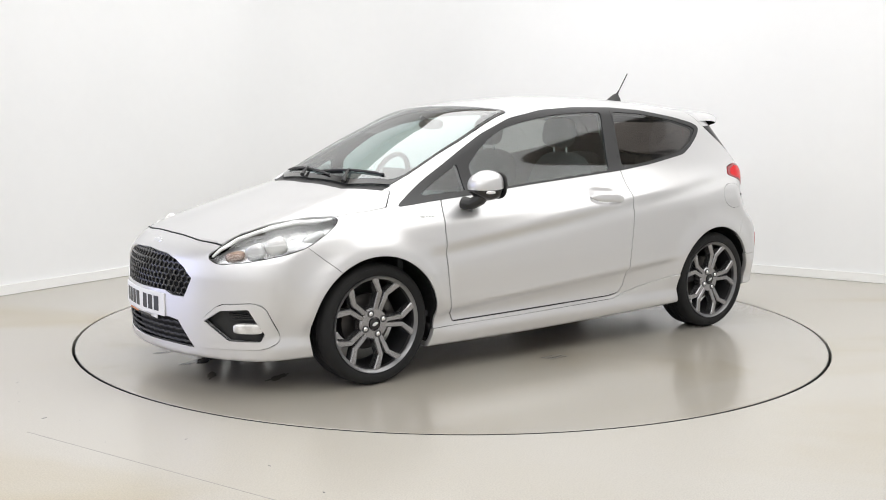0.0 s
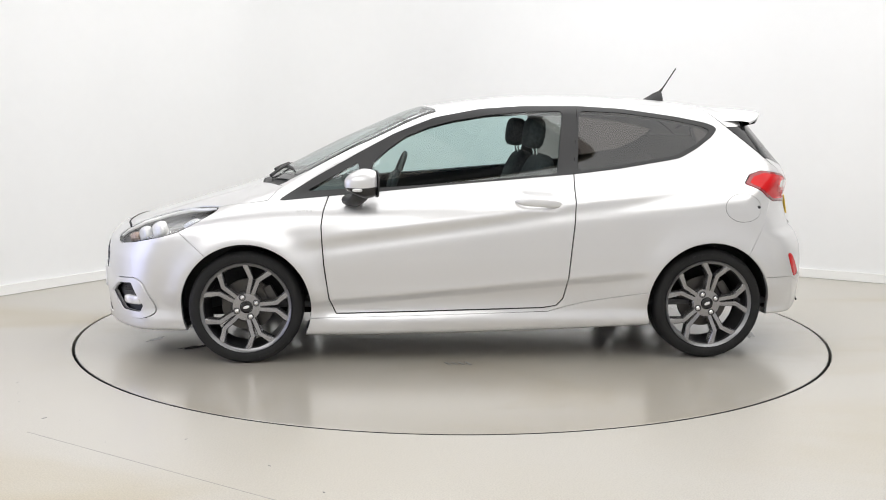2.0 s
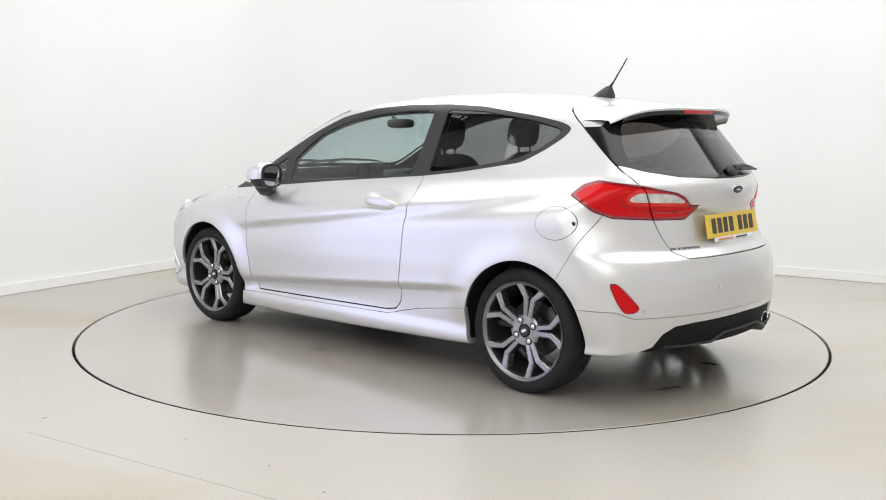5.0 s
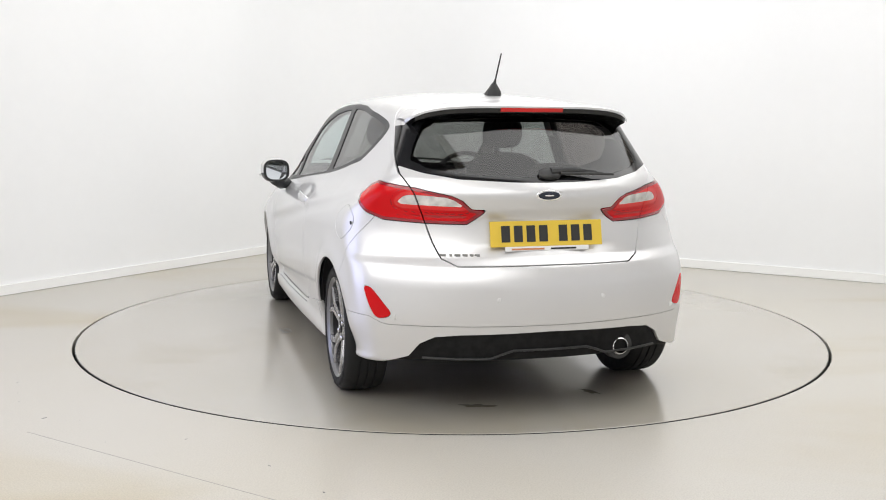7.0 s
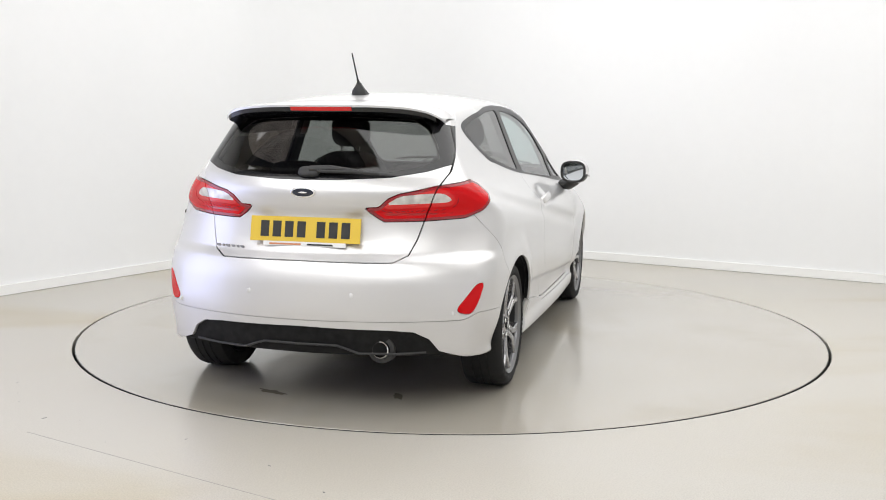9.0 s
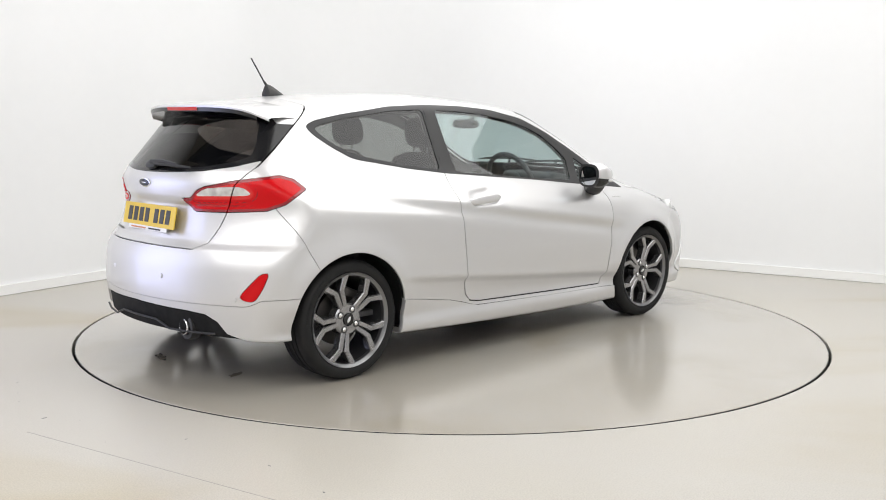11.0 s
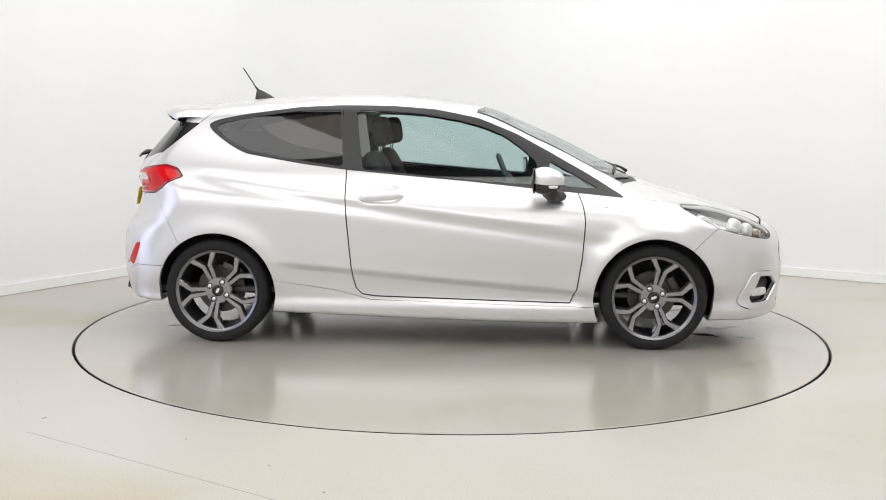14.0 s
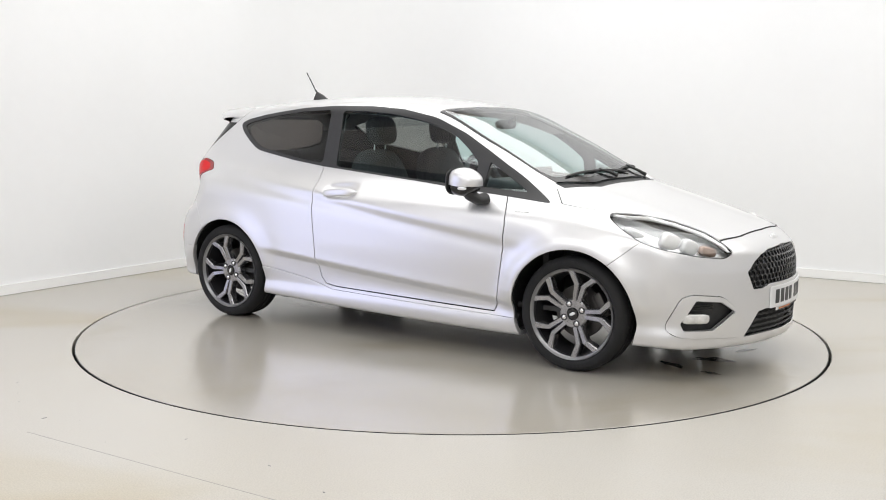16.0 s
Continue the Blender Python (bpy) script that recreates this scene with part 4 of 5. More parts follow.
# door handles
def handle():
    """A strap bowed over the recess, its ends let into the skin."""
    bm = bmesh.new()
    rows, n = [], 22
    for k in range(n + 1):
        f = k / n * 2 - 1
        x = -0.302 + 0.128 * f
        z = 0.853 + 0.07 * (x + 0.302) + 0.003 * (1 - f * f)
        base = 0.5 * (surface_y(-0.302 - 0.145, 0.853) + surface_y(-0.302 + 0.145, 0.853)) + 0.004
        y = base + 0.016 * (1 - abs(f) ** 3.2) - 0.010 * abs(f) ** 8
        h = 0.0185 * (1 - abs(f) ** 5) + 0.005
        ring = []
        for q in range(14):
            a = 2 * math.pi * q / 14
            c, e = math.cos(a), math.sin(a)
            ring.append(bm.verts.new((x, y + 0.0085 * np.sign(c) * abs(c) ** 0.8 - 0.10 * h * e, z + h * np.sign(e) * abs(e) ** 0.8)))
        rows.append(ring)
    for p, q in zip(rows, rows[1:]):
        for k in range(14):
            bm.faces.new((p[k], p[(k + 1) % 14], q[(k + 1) % 14], q[k]))
    bm.faces.new(rows[0]), bm.faces.new(rows[-1])
    return bm


pair("handle", handle, M_PAINT, doors, "silver pull handle")
flap_pull = superball((0.011, 0.003, 0.009), 2.5, 16, 10, at=(-1.513, surface_y(-1.513, 0.83) + 0.001, 0.828))
part("flap_pull", flap_pull, M_BLACK, car)

# roof aerial
aerial = bmesh.new()
fin = []
for fx, fw, fh in ((0.075, 0.004, 0.004), (0.062, 0.018, 0.010), (0.03, 0.030, 0.027), (0.0, 0.036, 0.043), (-0.03, 0.038, 0.056), (-0.046, 0.036, 0.058), (-0.056, 0.026, 0.040), (-0.060, 0.014, 0.004)):
    half = [(fw, -0.012), (fw * 0.95, 0.25 * fh), (fw * 0.50, 0.70 * fh), (fw * 0.22, fh), (-fw * 0.22, fh), (-fw * 0.50, 0.70 * fh), (-fw * 0.95, 0.25 * fh), (-fw, -0.012)]
    fin.append([aerial.verts.new((fx, y, z)) for y, z in half])
for p, q in zip(fin, fin[1:]):
    for k in range(7):
        aerial.faces.new((p[k], p[k + 1], q[k + 1], q[k]))
aerial.faces.new(fin[0]), aerial.faces.new(fin[-1])
aerial.transform(pose(-1.135, 0, 1.412, 0, 2, 0))
roof_aerial = part("roof_aerial", aerial, M_BLACK, car, "black roof aerial on a fin base")
part("mast", tube([(-1.165, 0, 1.445), (-1.178, 0, 1.466), (-1.188, 0, 1.480), (-1.196, 0, 1.490), (-1.272, 0, 1.607)], [0.009, 0.008, 0.0065, 0.0042, 0.0036], 10), M_BLACK, roof_aerial)


# roof spoiler with a gloss black underside and high brake light
EDGE_X = spline([0, 0.2, 0.37, 0.47, 0.527, 0.556, 0.575], [-1.700, -1.690, -1.655, -1.617, -1.570, -1.515, -1.490])
EDGE_Z = spline([0, 0.2, 0.37, 0.47, 0.527, 0.556, 0.575], [1.354, 1.355, 1.348, 1.331, 1.304, 1.277, 1.258])


def screen_z(x, y):
    lo, hi = 0.5, 1.5
    for _ in range(30):
        m = (lo + hi) / 2
        lo, hi = (m, hi) if float(body(np.array([x]), np.array([abs(y)]), np.array([m]))[0]) < 0 else (lo, m)
    return lo


def spoiler_rows(lower):
    rows = []
    for k in range(49):
        y = (0.512 if lower else 0.546) * math.sin(math.pi / 2 * (k - 24) / 24)
        ay = abs(y)
        x1, z1 = float(EDGE_X(ay)), float(EDGE_Z(ay))
        x0 = -1.38
        z0 = screen_z(x0, ay)
        if not lower:
            mid = [(x0 + (x1 - x0) * f, y, max(z0 + (z1 - z0) * f + 0.006 * math.sin(math.pi * f), 0)) for f in (0.25, 0.5, 0.75)]
            rows.append([(x0, y, z0 + 0.0005)] + mid + [(x1 + 0.010, y, z1 + 0.001), (x1, y, z1 - 0.004), (x1 + 0.001, y, z1 - 0.014)])
        else:
            zi = z1 - 0.075
            rows.append([(x1 + 0.003, y, z1 - 0.0135), (x1 + 0.008, y, z1 - 0.034), (x1 + 0.05, y, z1 - 0.044), (min(surface_x(ay, zi, False) + 0.004, -1.40) if zi < 1.1 else -1.50 + 0.12 * ay, y, zi)])
    return rows


def skin(rows):
    bm = bmesh.new()
    grid = [[bm.verts.new(p) for p in r] for r in rows]
    for a, b in zip(grid, grid[1:]):
        for j in range(len(a) - 1):
            bm.faces.new((a[j], a[j + 1], b[j + 1], b[j]))
    return bm


spoiler = part("roof_spoiler", skin(spoiler_rows(False)), M_PAINT, car, "silver roof spoiler with gloss black underside")
part("spoiler_underside", skin(spoiler_rows(True)), M_GLOSSBLACK, spoiler)
brake = skin([[(float(EDGE_X(abs(y))) - 0.0015, y, float(EDGE_Z(abs(y))) - 0.012), (float(EDGE_X(abs(y))) + 0.004, y, float(EDGE_Z(abs(y))) - 0.029), (float(EDGE_X(abs(y))) + 0.012, y, float(EDGE_Z(abs(y))) - 0.031)] for y in np.linspace(-0.148, 0.148, 16)])
part("high_brake_light", brake, M_BRIGHTRED, spoiler, "red high-level brake light strip")

# wipers
rear_wiper = superball((0.014, 0.05, 0.026), 3, 20, 12, at=(-1.872, -0.015, 1.058), turn=(0, 38, 0))
rear_wiper = join(rear_wiper, tube([(-1.874, -0.02, 1.068), (-1.872, -0.12, 1.074), (-1.862, -0.24, 1.064)], [0.017, 0.014, 0.007], 8))
rw = part("rear_wiper", rear_wiper, M_BLACK, car, "black rear wiper")
part("blade", tube([(-1.888, -0.06, 1.062), (-1.872, -0.22, 1.060), (-1.842, -0.335, 1.052)], [0.008, 0.008, 0.005], 6), M_BLACK, rw)


def wiper(x0, y0, x1, y1, piv):
    pts = [(x0 + (x1 - x0) * k / 8, y0 + (y1 - y0) * k / 8) for k in range(9)]
    blade = tube([(x, y, screen_z(x, y) + 0.007) for x, y in pts], [0.004] + [0.0075] * 7 + [0.004], 8)
    w = part("windscreen_wiper", blade, M_BLACK, car, "black windscreen wiper")
    xm, ym = pts[4]
    arm = tube([(piv[0], piv[1], screen_z(*piv) + 0.012), (piv[0] * 0.6 + xm * 0.4, piv[1] * 0.6 + ym * 0.4, screen_z(piv[0] * 0.6 + xm * 0.4, piv[1] * 0.6 + ym * 0.4) + 0.018), (xm, ym, screen_z(xm, ym) + 0.015)], [0.012, 0.008, 0.006], 8)
    part("wiper_arm", arm, M_BLACK, w)


wiper(1.04, -0.50, 1.125, 0.14, (1.16, -0.10))
wiper(1.115, -0.02, 1.005, 0.50, (1.15, 0.33))

# added black tube that paints the dark of the joint before the bonnet
gap_line_x = spline([0, 0.3, 0.478], [1.956, 1.943, 1.900])
part("bonnet_seal", tube([(float(gap_line_x(abs(y))), y, screen_z(float(gap_line_x(abs(y))), y) + 0.0005) for y in np.linspace(-0.485, 0.485, 41)], 0.0042, 6), M_PIT, car)

# number plates; the characters are plain bars
def plate(parent, x, z, tilt, facing, mat, label):
    body_ = outline_solid([(0.26 * a, -0.0555) for a in np.linspace(-1, 1, 17)] + [(0.26 * a, 0.0555) for a in np.linspace(1, -1, 17)], 0.006, 0.0015, 1)
    turn = pose(x, 0, z, 0, 0, 0) @ (Matrix(((0, 0, 1, 0), (1, 0, 0, 0), (0, 1, 0, 0), (0, 0, 0, 1))) if facing > 0 else Matrix(((0, 0, -1, 0), (-1, 0, 0, 0), (0, 1, 0, 0), (0, 0, 0, 1)))) @ pose(0, 0, 0, tilt, 0, 0)
    body_.transform(turn)
    ob = part("number_plate", body_, mat, parent, label)
    w, gap_ = 0.046, 0.012
    for k, cx in enumerate([-0.19, -0.132, -0.074, -0.016, 0.076, 0.134, 0.192]):
        bar = block((w * 0.86, 0.071, 0.002), (cx, 0, 0.0008), (0, 0, 0))
        bar.transform(turn)
        part("character_bar", bar, M_INK, ob, smooth=False)
    strip = block((0.39, 0.022, 0.004), (0.0, -0.064, -0.003), (0, 0, 0), 0.001, 1)
    strip.transform(turn)
    st = part("dealer_strip", strip, M_WHITEPLATE, parent, smooth=False)
    for cx, wd, m in ((-0.09, 0.15, M_ORANGE), (0.075, 0.12, M_INK)):
        bar = block((wd, 0.0075, 0.002), (cx, -0.0665, -0.0005))
        bar.transform(turn)
        part("strip_bar", bar, m, st, smooth=False)
    if facing > 0:
        for o in (ob, st, *ob.children_recursive, *st.children_recursive):
            for v in o.data.vertices:
                v.co.x -= 0.46 * v.co.y ** 2


plate(car, surface_x(0.0, 0.40) + 0.004, 0.398, 0, 1, M_WHITEPLATE, "white front number plate with black bars")
plate(car, -1.892, 0.803, -11, -1, M_YELLOW, "yellow rear number plate with black bars")


def oval_badge(parent, x, z, tilt, a, b, mat_in):
    ring = superball((0.005, a, b), 2, 32, 12, at=(x, 0, z), turn=(0, tilt, 0))
    o = part("badge", ring, M_CHROME, parent, "small oval badge")
    s_ = 1 if x > 0 else -1
    part("badge_face", superball((0.0045, a * 0.87, b * 0.8), 2, 32, 12, at=(x + s_ * 0.0016, 0, z), turn=(0, tilt, 0)), mat_in, o)
    bar = superball((0.004, a * 0.5, b * 0.22), 2, 24, 8, at=(x + s_ * 0.003, 0, z), turn=(0, tilt, 0))
    part("badge_mark", bar, M_CHROME, o)


oval_badge(car, surface_x(0, 0.968, False) - 0.002, 0.968, -8, 0.059, 0.0245, M_BADGE)
oval_badge(car, surface_x(0, 0.684) + 0.002, 0.684, -38, 0.050, 0.020, M_LAMPGREY)

# lettering on the tail and wings: plain chrome bars
for cy, wd in ((0.452, 0.026), (0.420, 0.012), (0.393, 0.026), (0.362, 0.022), (0.335, 0.016), (0.311, 0.022)):
    xb = surface_x(cy, 0.714, False)
    part("lettering_bar", block((0.004, wd, 0.011), (xb - 0.003, cy, 0.713), (0, -12, -26)), M_STEELGREY, tailgate, smooth=False)


def wing_badge():
    bm = block((0.026, 0.003, 0.013), (0.966, surface_y(0.966, 0.808) + 0.001, 0.806), (0, -2, -4), 0.001, 1)
    for k in range(3):
        x = 0.938 - 0.018 * k
        bm = block((0.013, 0.003, 0.010), (x, surface_y(x, 0.809) + 0.001, 0.808), (0, -2, -4), 0.001, 1, bm=bm)
    return bm


pair("wing_badge", wing_badge, M_LAMPGREY, car, "small chrome wing badge")

# parking sensors
for y, z in ((0.24, 0.53), (-0.24, 0.53), (0.655, 0.448), (-0.655, 0.448)):
    x = surface_x(y, z, False)
    part("parking_sensor", superball((0.0025, 0.011, 0.011), 2.4, 16, 8, at=(x - 0.0008, y, z), turn=(0, 0, math.degrees(math.atan(0.76 * y)))), M_LAMPGREY, rear_bumper)

# moulded ridge across the diffuser
for sgn in (1, -1):
    ridge = [(surface_x(y, 0.30, False) - 0.004, sgn * y, z) for y, z in ((0.55, 0.276), (0.42, 0.272), (0.27, 0.272), (0.215, 0.292), (0.17, 0.306), (-0.004, 0.306))]
    part("diffuser_ridge", tube(ridge, 0.0055, 8), M_BLACK, rear_bumper)

# tail pipe
pipe = lathe([(0.034, 0.0), (0.0375, -0.003), (0.038, -0.012), (0.036, -0.14), (0.031, -0.14), (0.032, -0.01), (0.034, 0.0)], 32)
pipe.transform(pose(-1.918, -0.357, 0.288, 0, 0, 90) @ pose(0, 0, 0, 4, 0, 0))
part("tail_pipe", pipe, M_CHROME, car, "round chrome tail pipe")
part("pipe_bore", lathe([(0.001, -0.03), (0.032, -0.03)], 24), M_PIT, car).matrix_basis = pose(-1.918, -0.357, 0.288, 0, 0, 90)
ring = lathe([(0.042, -0.01), (0.062, -0.012), (0.066, -0.06), (0.042, -0.06)], 32, True)
ring.transform(pose(-1.915, -0.357, 0.288, 0, 0, 90))
part("pipe_cutout", ring, M_BLACK, rear_bumper)

# grilles
def inside(form, y, z, by):
    return float(form(np.array([abs(y)]), np.array([z]))[0]) < -by


grille_form, lower_form = polygon(GRILLE), polygon(LOWER)
panel("grille_back", "grille_opening", M_PIT, front_bumper, lift=-0.05, rim=-0.045)
panel("grille_back", "lower_opening", M_PIT, front_bumper, lift=-0.05, rim=-0.045)
hexes, cell = bmesh.new(), 0.0225
done = set()
for i in range(-16, 17):
    for j in range(-8, 9):
        cy, cz = i * cell * math.sqrt(3) * 0.92, 0.56 + j * cell * 1.5 * 0.82
        cy += (j % 2) * cell * math.sqrt(3) / 2 * 0.92
        ring_ = [(cy + cell * 0.92 * math.sin(radians(60 * k)), cz + cell * 0.82 * math.cos(radians(60 * k))) for k in range(6)]
        for a, b in zip(ring_, ring_[1:] + ring_[:1]):
            key = tuple(sorted((tuple(round(v, 3) for v in a), tuple(round(v, 3) for v in b))))
            if key in done or not (inside(grille_form, *a, -0.003) and inside(grille_form, *b, -0.003)):
                continue
            done.add(key)
            pa, pb = (Vector((surface_x(y, z) - 0.014, y, z)) for y, z in (a, b))
            tube([pa, pb], 0.0058, 6, False, 1.0, hexes)
grille = part("grille", hexes, M_GLOSSBLACK, front_bumper, "black honeycomb grille", smooth=False)
for z in (0.318, 0.29, 0.262, 0.236):
    ys = [y for y in np.linspace(-0.43, 0.43, 60) if inside(lower_form, y, z, 0.0)]
    part("grille_slat", tube([(surface_x(y, z) - 0.012, y, z + 0.0035 * math.sin(y * 130)) for y in ys], 0.0055, 5), M_BLACK, front_bumper)

# fog lamps in their bezels
for sgn in (1, -1):
    p, n = near("fog_bezel", front_u, 1.085, 0.325)
    bm = superball((0.020, 0.070, 0.025), 4, 28, 14)
    bm.transform(Matrix.Translation(p - 0.012 * n) @ Matrix.Rotation(math.atan2(n.y, n.x), 4, "Z"))
    if sgn < 0:
        bm.transform(FLIP)
        bmesh.ops.reverse_faces(bm, faces=bm.faces)
    part("fog_lamp", bm, M_CLEARCELL, front_bumper, "clear fog lamp")
    for k in (0, 1, 2):
        p, n = near("fog_bezel", front_u, 1.13 - 0.02 * k, 0.39 - 0.012 * k)
        bm = block((0.012, 0.11 + 0.03 * k, 0.005), (0, 0, 0), (0, 0, 0), 0.001, 1)
        bm.transform(Matrix.Translation(p - 0.02 * n) @ Matrix.Rotation(math.atan2(n.y, n.x), 4, "Z"))
        if sgn < 0:
            bm.transform(FLIP)
        part("bezel_rib", bm, M_BLACK, front_bumper, smooth=False)

# headlamps: housing, clear cover, light strip, reflectors
headlamps = panel("headlamp", "headlamp", M_LAMPHOUSE, car, one=False, lift=-0.04, rim=-0.038, label="clear headlamp with chrome light strip")
for l, g in zip(headlamps, panel("lens_cover", "headlamp", M_LENS, car, one=False, lift=0.001, rim=0.004)):
    g.parent = l
for side, hl in enumerate(headlamps):
    def lamp_piece(name, u, z, size, mat, depth, power=3.0, tilt=0):
        p, n = near("headlamp", front_u, u, z)
        bm = superball(size, power, 24, 14)
        bm.transform(Matrix.Translation(p - depth * n) @ Matrix.Rotation(math.atan2(n.y, n.x), 4, "Z") @ pose(0, 0, 0, tilt, 0, 0))
        if side:
            bm.transform(FLIP)
            bmesh.ops.reverse_faces(bm, faces=bm.faces)
        part(name, bm, mat, hl)
    lamp_piece("indicator_bowl", 1.165, 0.672, (0.022, 0.050, 0.026), M_BRONZE, 0.035, tilt=14)
    lamp_piece("dipped_beam", 1.06, 0.694, (0.024, 0.044, 0.040), M_LAMPGREY, 0.032, 4, 24)
    lamp_piece("main_beam", 0.965, 0.716, (0.028, 0.052, 0.046), M_LAMPWHITE, 0.030, 3.4, 24)
    lamp_piece("beam_lens", 0.94, 0.720, (0.030, 0.022, 0.022), M_CHROME, 0.026, 2)
    lamp_piece("rear_shade", 0.80, 0.755, (0.02, 0.06, 0.028), M_LAMPGREY, 0.040, 2.5, 28)
    strip = []
    for u, z in ((1.268, 0.645), (1.24, 0.672), (1.16, 0.724), (1.02, 0.768), (0.90, 0.792), (0.80, 0.803), (0.725, 0.809)):
        p, n = near("headlamp", front_u, u, z + 0.007)
        q = p - 0.0105 * n
        strip.append((q.x, -q.y if side else q.y, q.z))
    part("light_strip", tube(strip, [0.006, 0.009, 0.010, 0.010, 0.010, 0.009, 0.006], 8), M_LAMPWHITE, hl, "white running-light strip")

# ---------- cabin ----------
def seat(y):
    base = block((0.50, 0.50, 0.20), (0.02, y, 0.42), (0, -8, 0), 0.05, 3)
    s_ = part("front_seat", base, M_CLOTH, car, "dark cloth front seat")
    back = superball((0.085, 0.25, 0.34), 3.2, 28, 20, at=(-0.31, y, 0.77), turn=(0, -16, 0))
    part("backrest", back, M_CLOTH, s_)
    rest = superball((0.058, 0.115, 0.088), 3.4, 28, 16, at=(-0.345, y, 1.215), turn=(0, -8, 0))
    hr = part("headrest", rest, M_CLOTH, s_)
    for d in (-0.055, 0.055):
        part("headrest_post", tube([(-0.365, y + d, 1.04), (-0.35, y + d, 1.15)], 0.006, 8), M_CHROME, s_)


seat(0.345)
seat(-0.345)
bench = block((0.48, 1.22, 0.2), (-0.78, 0, 0.46), (0, -6, 0), 0.05, 3)
rear_seat = part("rear_seat", bench, M_CLOTH, car, "dark cloth rear bench")
part("backrest", block((0.16, 1.20, 0.56), (-1.10, 0, 0.72), (0, -20, 0), 0.05, 3), M_CLOTH, rear_seat)
for y in (0.33, -0.33):
    part("headrest", superball((0.05, 0.14, 0.055), 3, 24, 14, at=(-1.19, y, 1.02)), M_CLOTH, rear_seat)
part("parcel_shelf", block((0.48, 1.12, 0.03), (-1.46, 0, 0.955), (0, 0, 0), 0.01), M_CABIN, car)
dash = block((0.46, 1.34, 0.26), (0.86, 0, 0.77), (0, 4, 0), 0.06, 3)
dash = block((0.20, 0.44, 0.10), (0.66, -0.345, 0.905), (0, 8, 0), 0.04, 3, bm=dash)
dashboard = part("dashboard", dash, M_CABIN, car, "black moulded dashboard")
part("screen", block((0.02, 0.22, 0.13), (0.63, 0.0, 0.945), (0, -10, 0), 0.006), M_GLOSSBLACK, dashboard)
part("centre_console", block((0.9, 0.22, 0.25), (0.15, 0, 0.40), (0, 0, 0), 0.04, 2), M_CABIN, car)
wheel_ring = bmesh.new()
ringpts = [(0.0, 0.182 * math.cos(2 * math.pi * k / 40), 0.182 * math.sin(2 * math.pi * k / 40)) for k in range(41)]
wheel_ring = tube(ringpts, 0.016, 8, False)
wheel_ring.transform(pose(0.43, -0.345, 0.905, 0, -22, 0))
sw = part("steering_wheel", wheel_ring, M_CABIN, car, "black three-spoke steering wheel")
spokes = superball((0.03, 0.07, 0.065), 3, 20, 14)
spokes = block((0.018, 0.33, 0.04), (0, 0, 0), (0, 0, 0), 0.006, bm=spokes)
spokes = block((0.018, 0.045, 0.16), (0, 0, -0.085), (0, 0, 0), 0.006, bm=spokes)
spokes.transform(pose(0.44, -0.345, 0.905, 0, -22, 0))
part("spoke_hub", spokes, M_CABIN, sw)
rvm = superball((0.02, 0.115, 0.030), 3.2, 24, 12, at=(0.36, 0.0, 1.262))
mir = part("rear_view_mirror", rvm, M_CABIN, car, "black interior mirror")
part("mirror_stem", tube([(0.37, 0, 1.27), (0.43, 0, 1.305)], 0.012, 8), M_CABIN, mir)
part("cabin_floor", block((2.9, 1.45, 0.03), (-0.25, 0, 0.30), (0, 0, 0), 0.005), M_CABIN, car)
part("bulkhead", block((0.04, 1.36, 0.5), (1.02, 0, 0.60), (0, 0, 0), 0.01), M_CABIN, car)

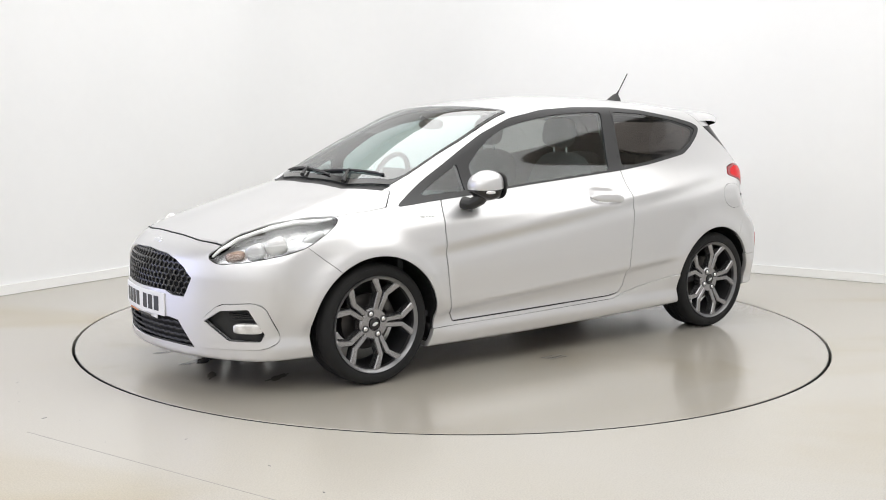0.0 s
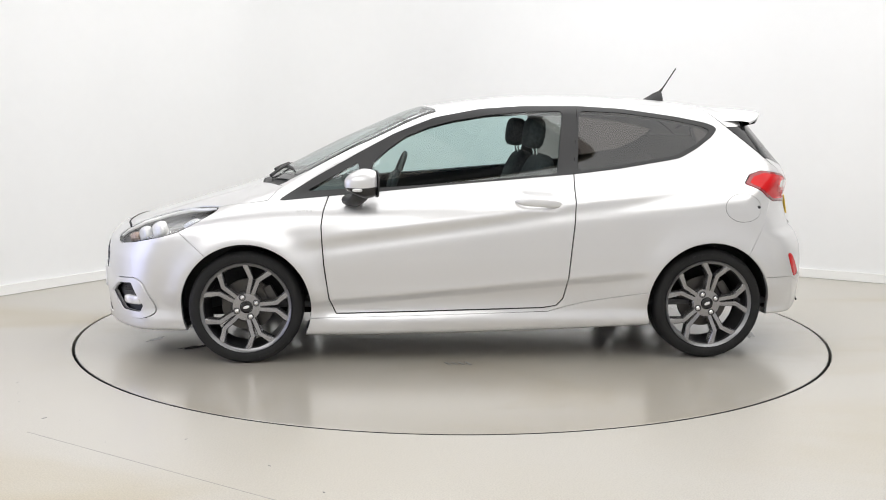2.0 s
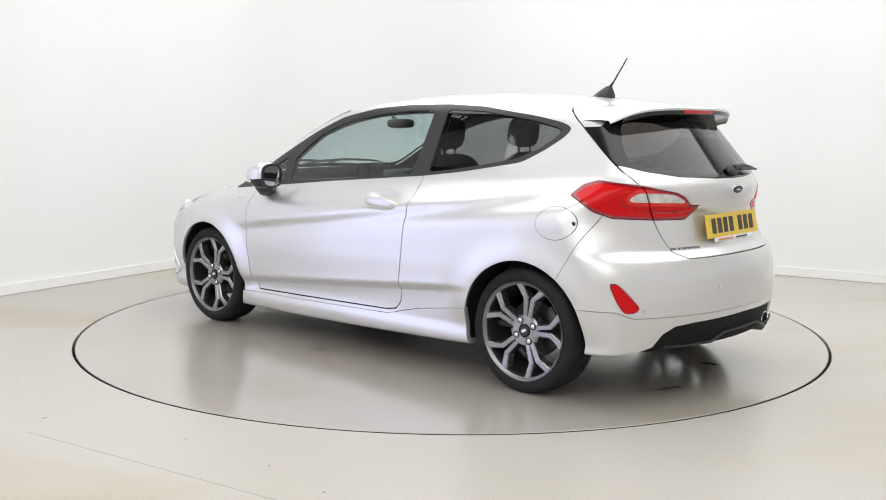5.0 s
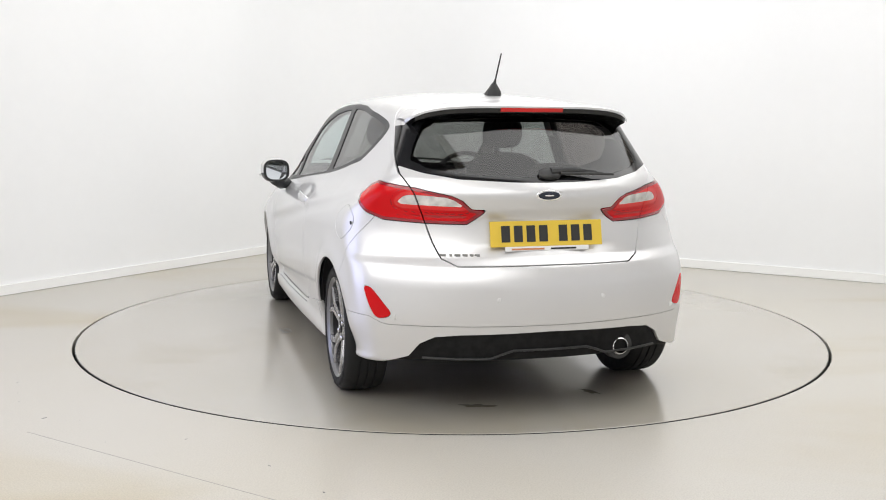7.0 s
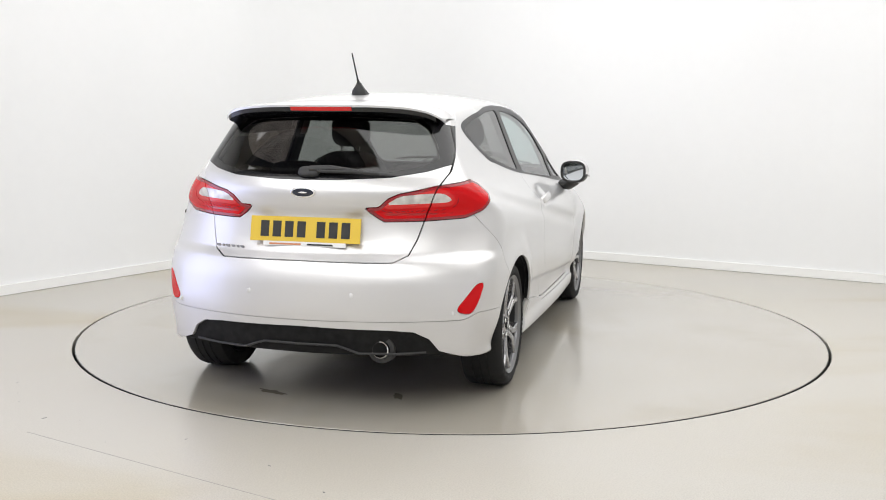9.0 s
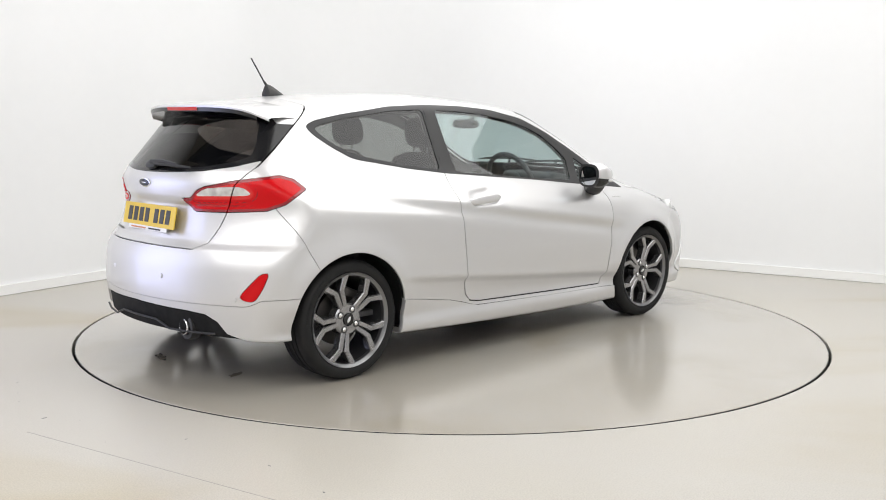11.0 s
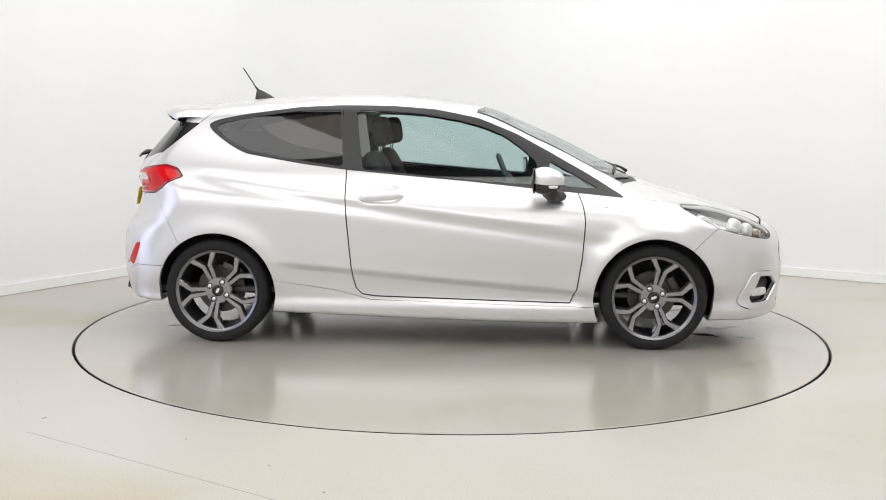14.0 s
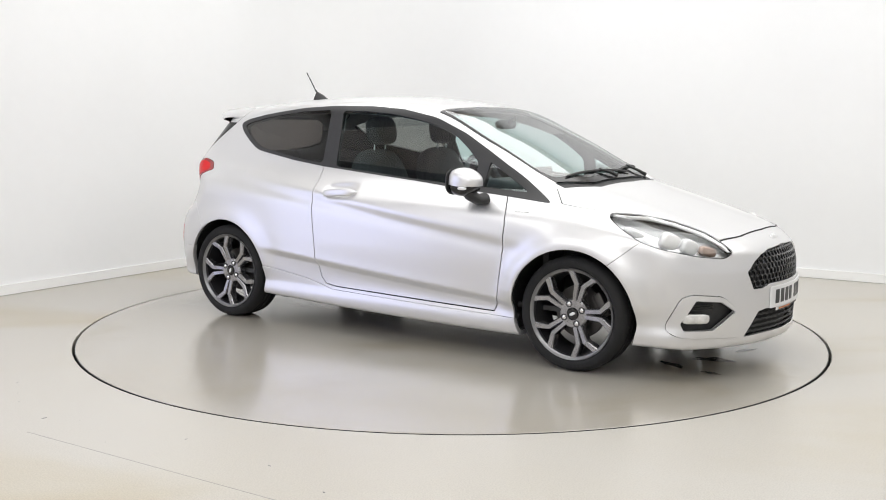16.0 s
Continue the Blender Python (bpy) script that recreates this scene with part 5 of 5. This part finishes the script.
# ---------- marks on the table and floor ----------
M_WET = material("wet_film", (0.15, 0.135, 0.105), 0.07)
for wx, wy, wa, wb, wt in ((1.78, -0.12, 0.16, 0.05, 20), (1.62, -0.36, 0.12, 0.04, -30), (1.84, 0.20, 0.10, 0.03, 60), (1.58, 0.42, 0.11, 0.04, 35),
                           (1.86, -0.42, 0.06, 0.025, 0), (-1.72, 0.25, 0.10, 0.03, 70), (-1.62, -0.35, 0.07, 0.03, 30)):
    rim_pts = []
    for k in range(40):
        a = 2 * math.pi * k / 40
        f = 0.75 + 0.55 * noise.noise((2.2 * math.cos(a) + wx * 9, 2.2 * math.sin(a) + wy * 7, 0.3))
        rim_pts.append((wa * f * math.cos(a), wb * f * math.sin(a)))
    wet = bmesh.new()
    wet.faces.new([wet.verts.new((p[0], p[1], 0)) for p in rim_pts])
    wet.transform(pose(wx + CAR_X, wy + CAR_Y, 0.0012, 0, 0, wt))
    part("wet_patch", wet, M_WET, turntable, "thin puddle of water")
chips = bmesh.new()
for k in range(46):
    a, r = random.uniform(-2.6, -0.5), random.uniform(2.4, 4.4)
    size_ = random.choice((0.004, 0.005, 0.006, 0.009, 0.014))
    one = bmesh.new()
    bmesh.ops.create_circle(one, cap_ends=True, segments=6, radius=1, matrix=pose(r * math.cos(a), r * math.sin(a), 0.0012, 0, 0, random.uniform(0, 180)) @ Matrix.Diagonal((size_, size_ * 0.45, 1, 1)))
    chips = join(chips, one)
tagged(part("floor_chips", chips, M_STEEL, None, "tiny dark chips and grit on the floor", smooth=False), category="grit", kind="stuff")
for k in range(4):
    mark = block((0.014, 0.070, 0.0012), (0.0 + 0.036 * k, 1.04, 0.0), (0, 0, 20))
    part("grating_slot", mark, M_STEEL, turntable, smooth=False)


def motions():
    rows, table_rows = [], []
    for i in range(33):
        t = i * 0.5
        a = radians(heading(t))
        rows.append((t, pose(CAR_X * math.cos(a) - CAR_Y * math.sin(a), CAR_X * math.sin(a) + CAR_Y * math.cos(a), 0, 0, 0, heading(t))))
        table_rows.append((t, pose(0, 0, 0, 0, 0, heading(t))))
    walk(car, rows)
    walk(turntable, table_rows)


motions()
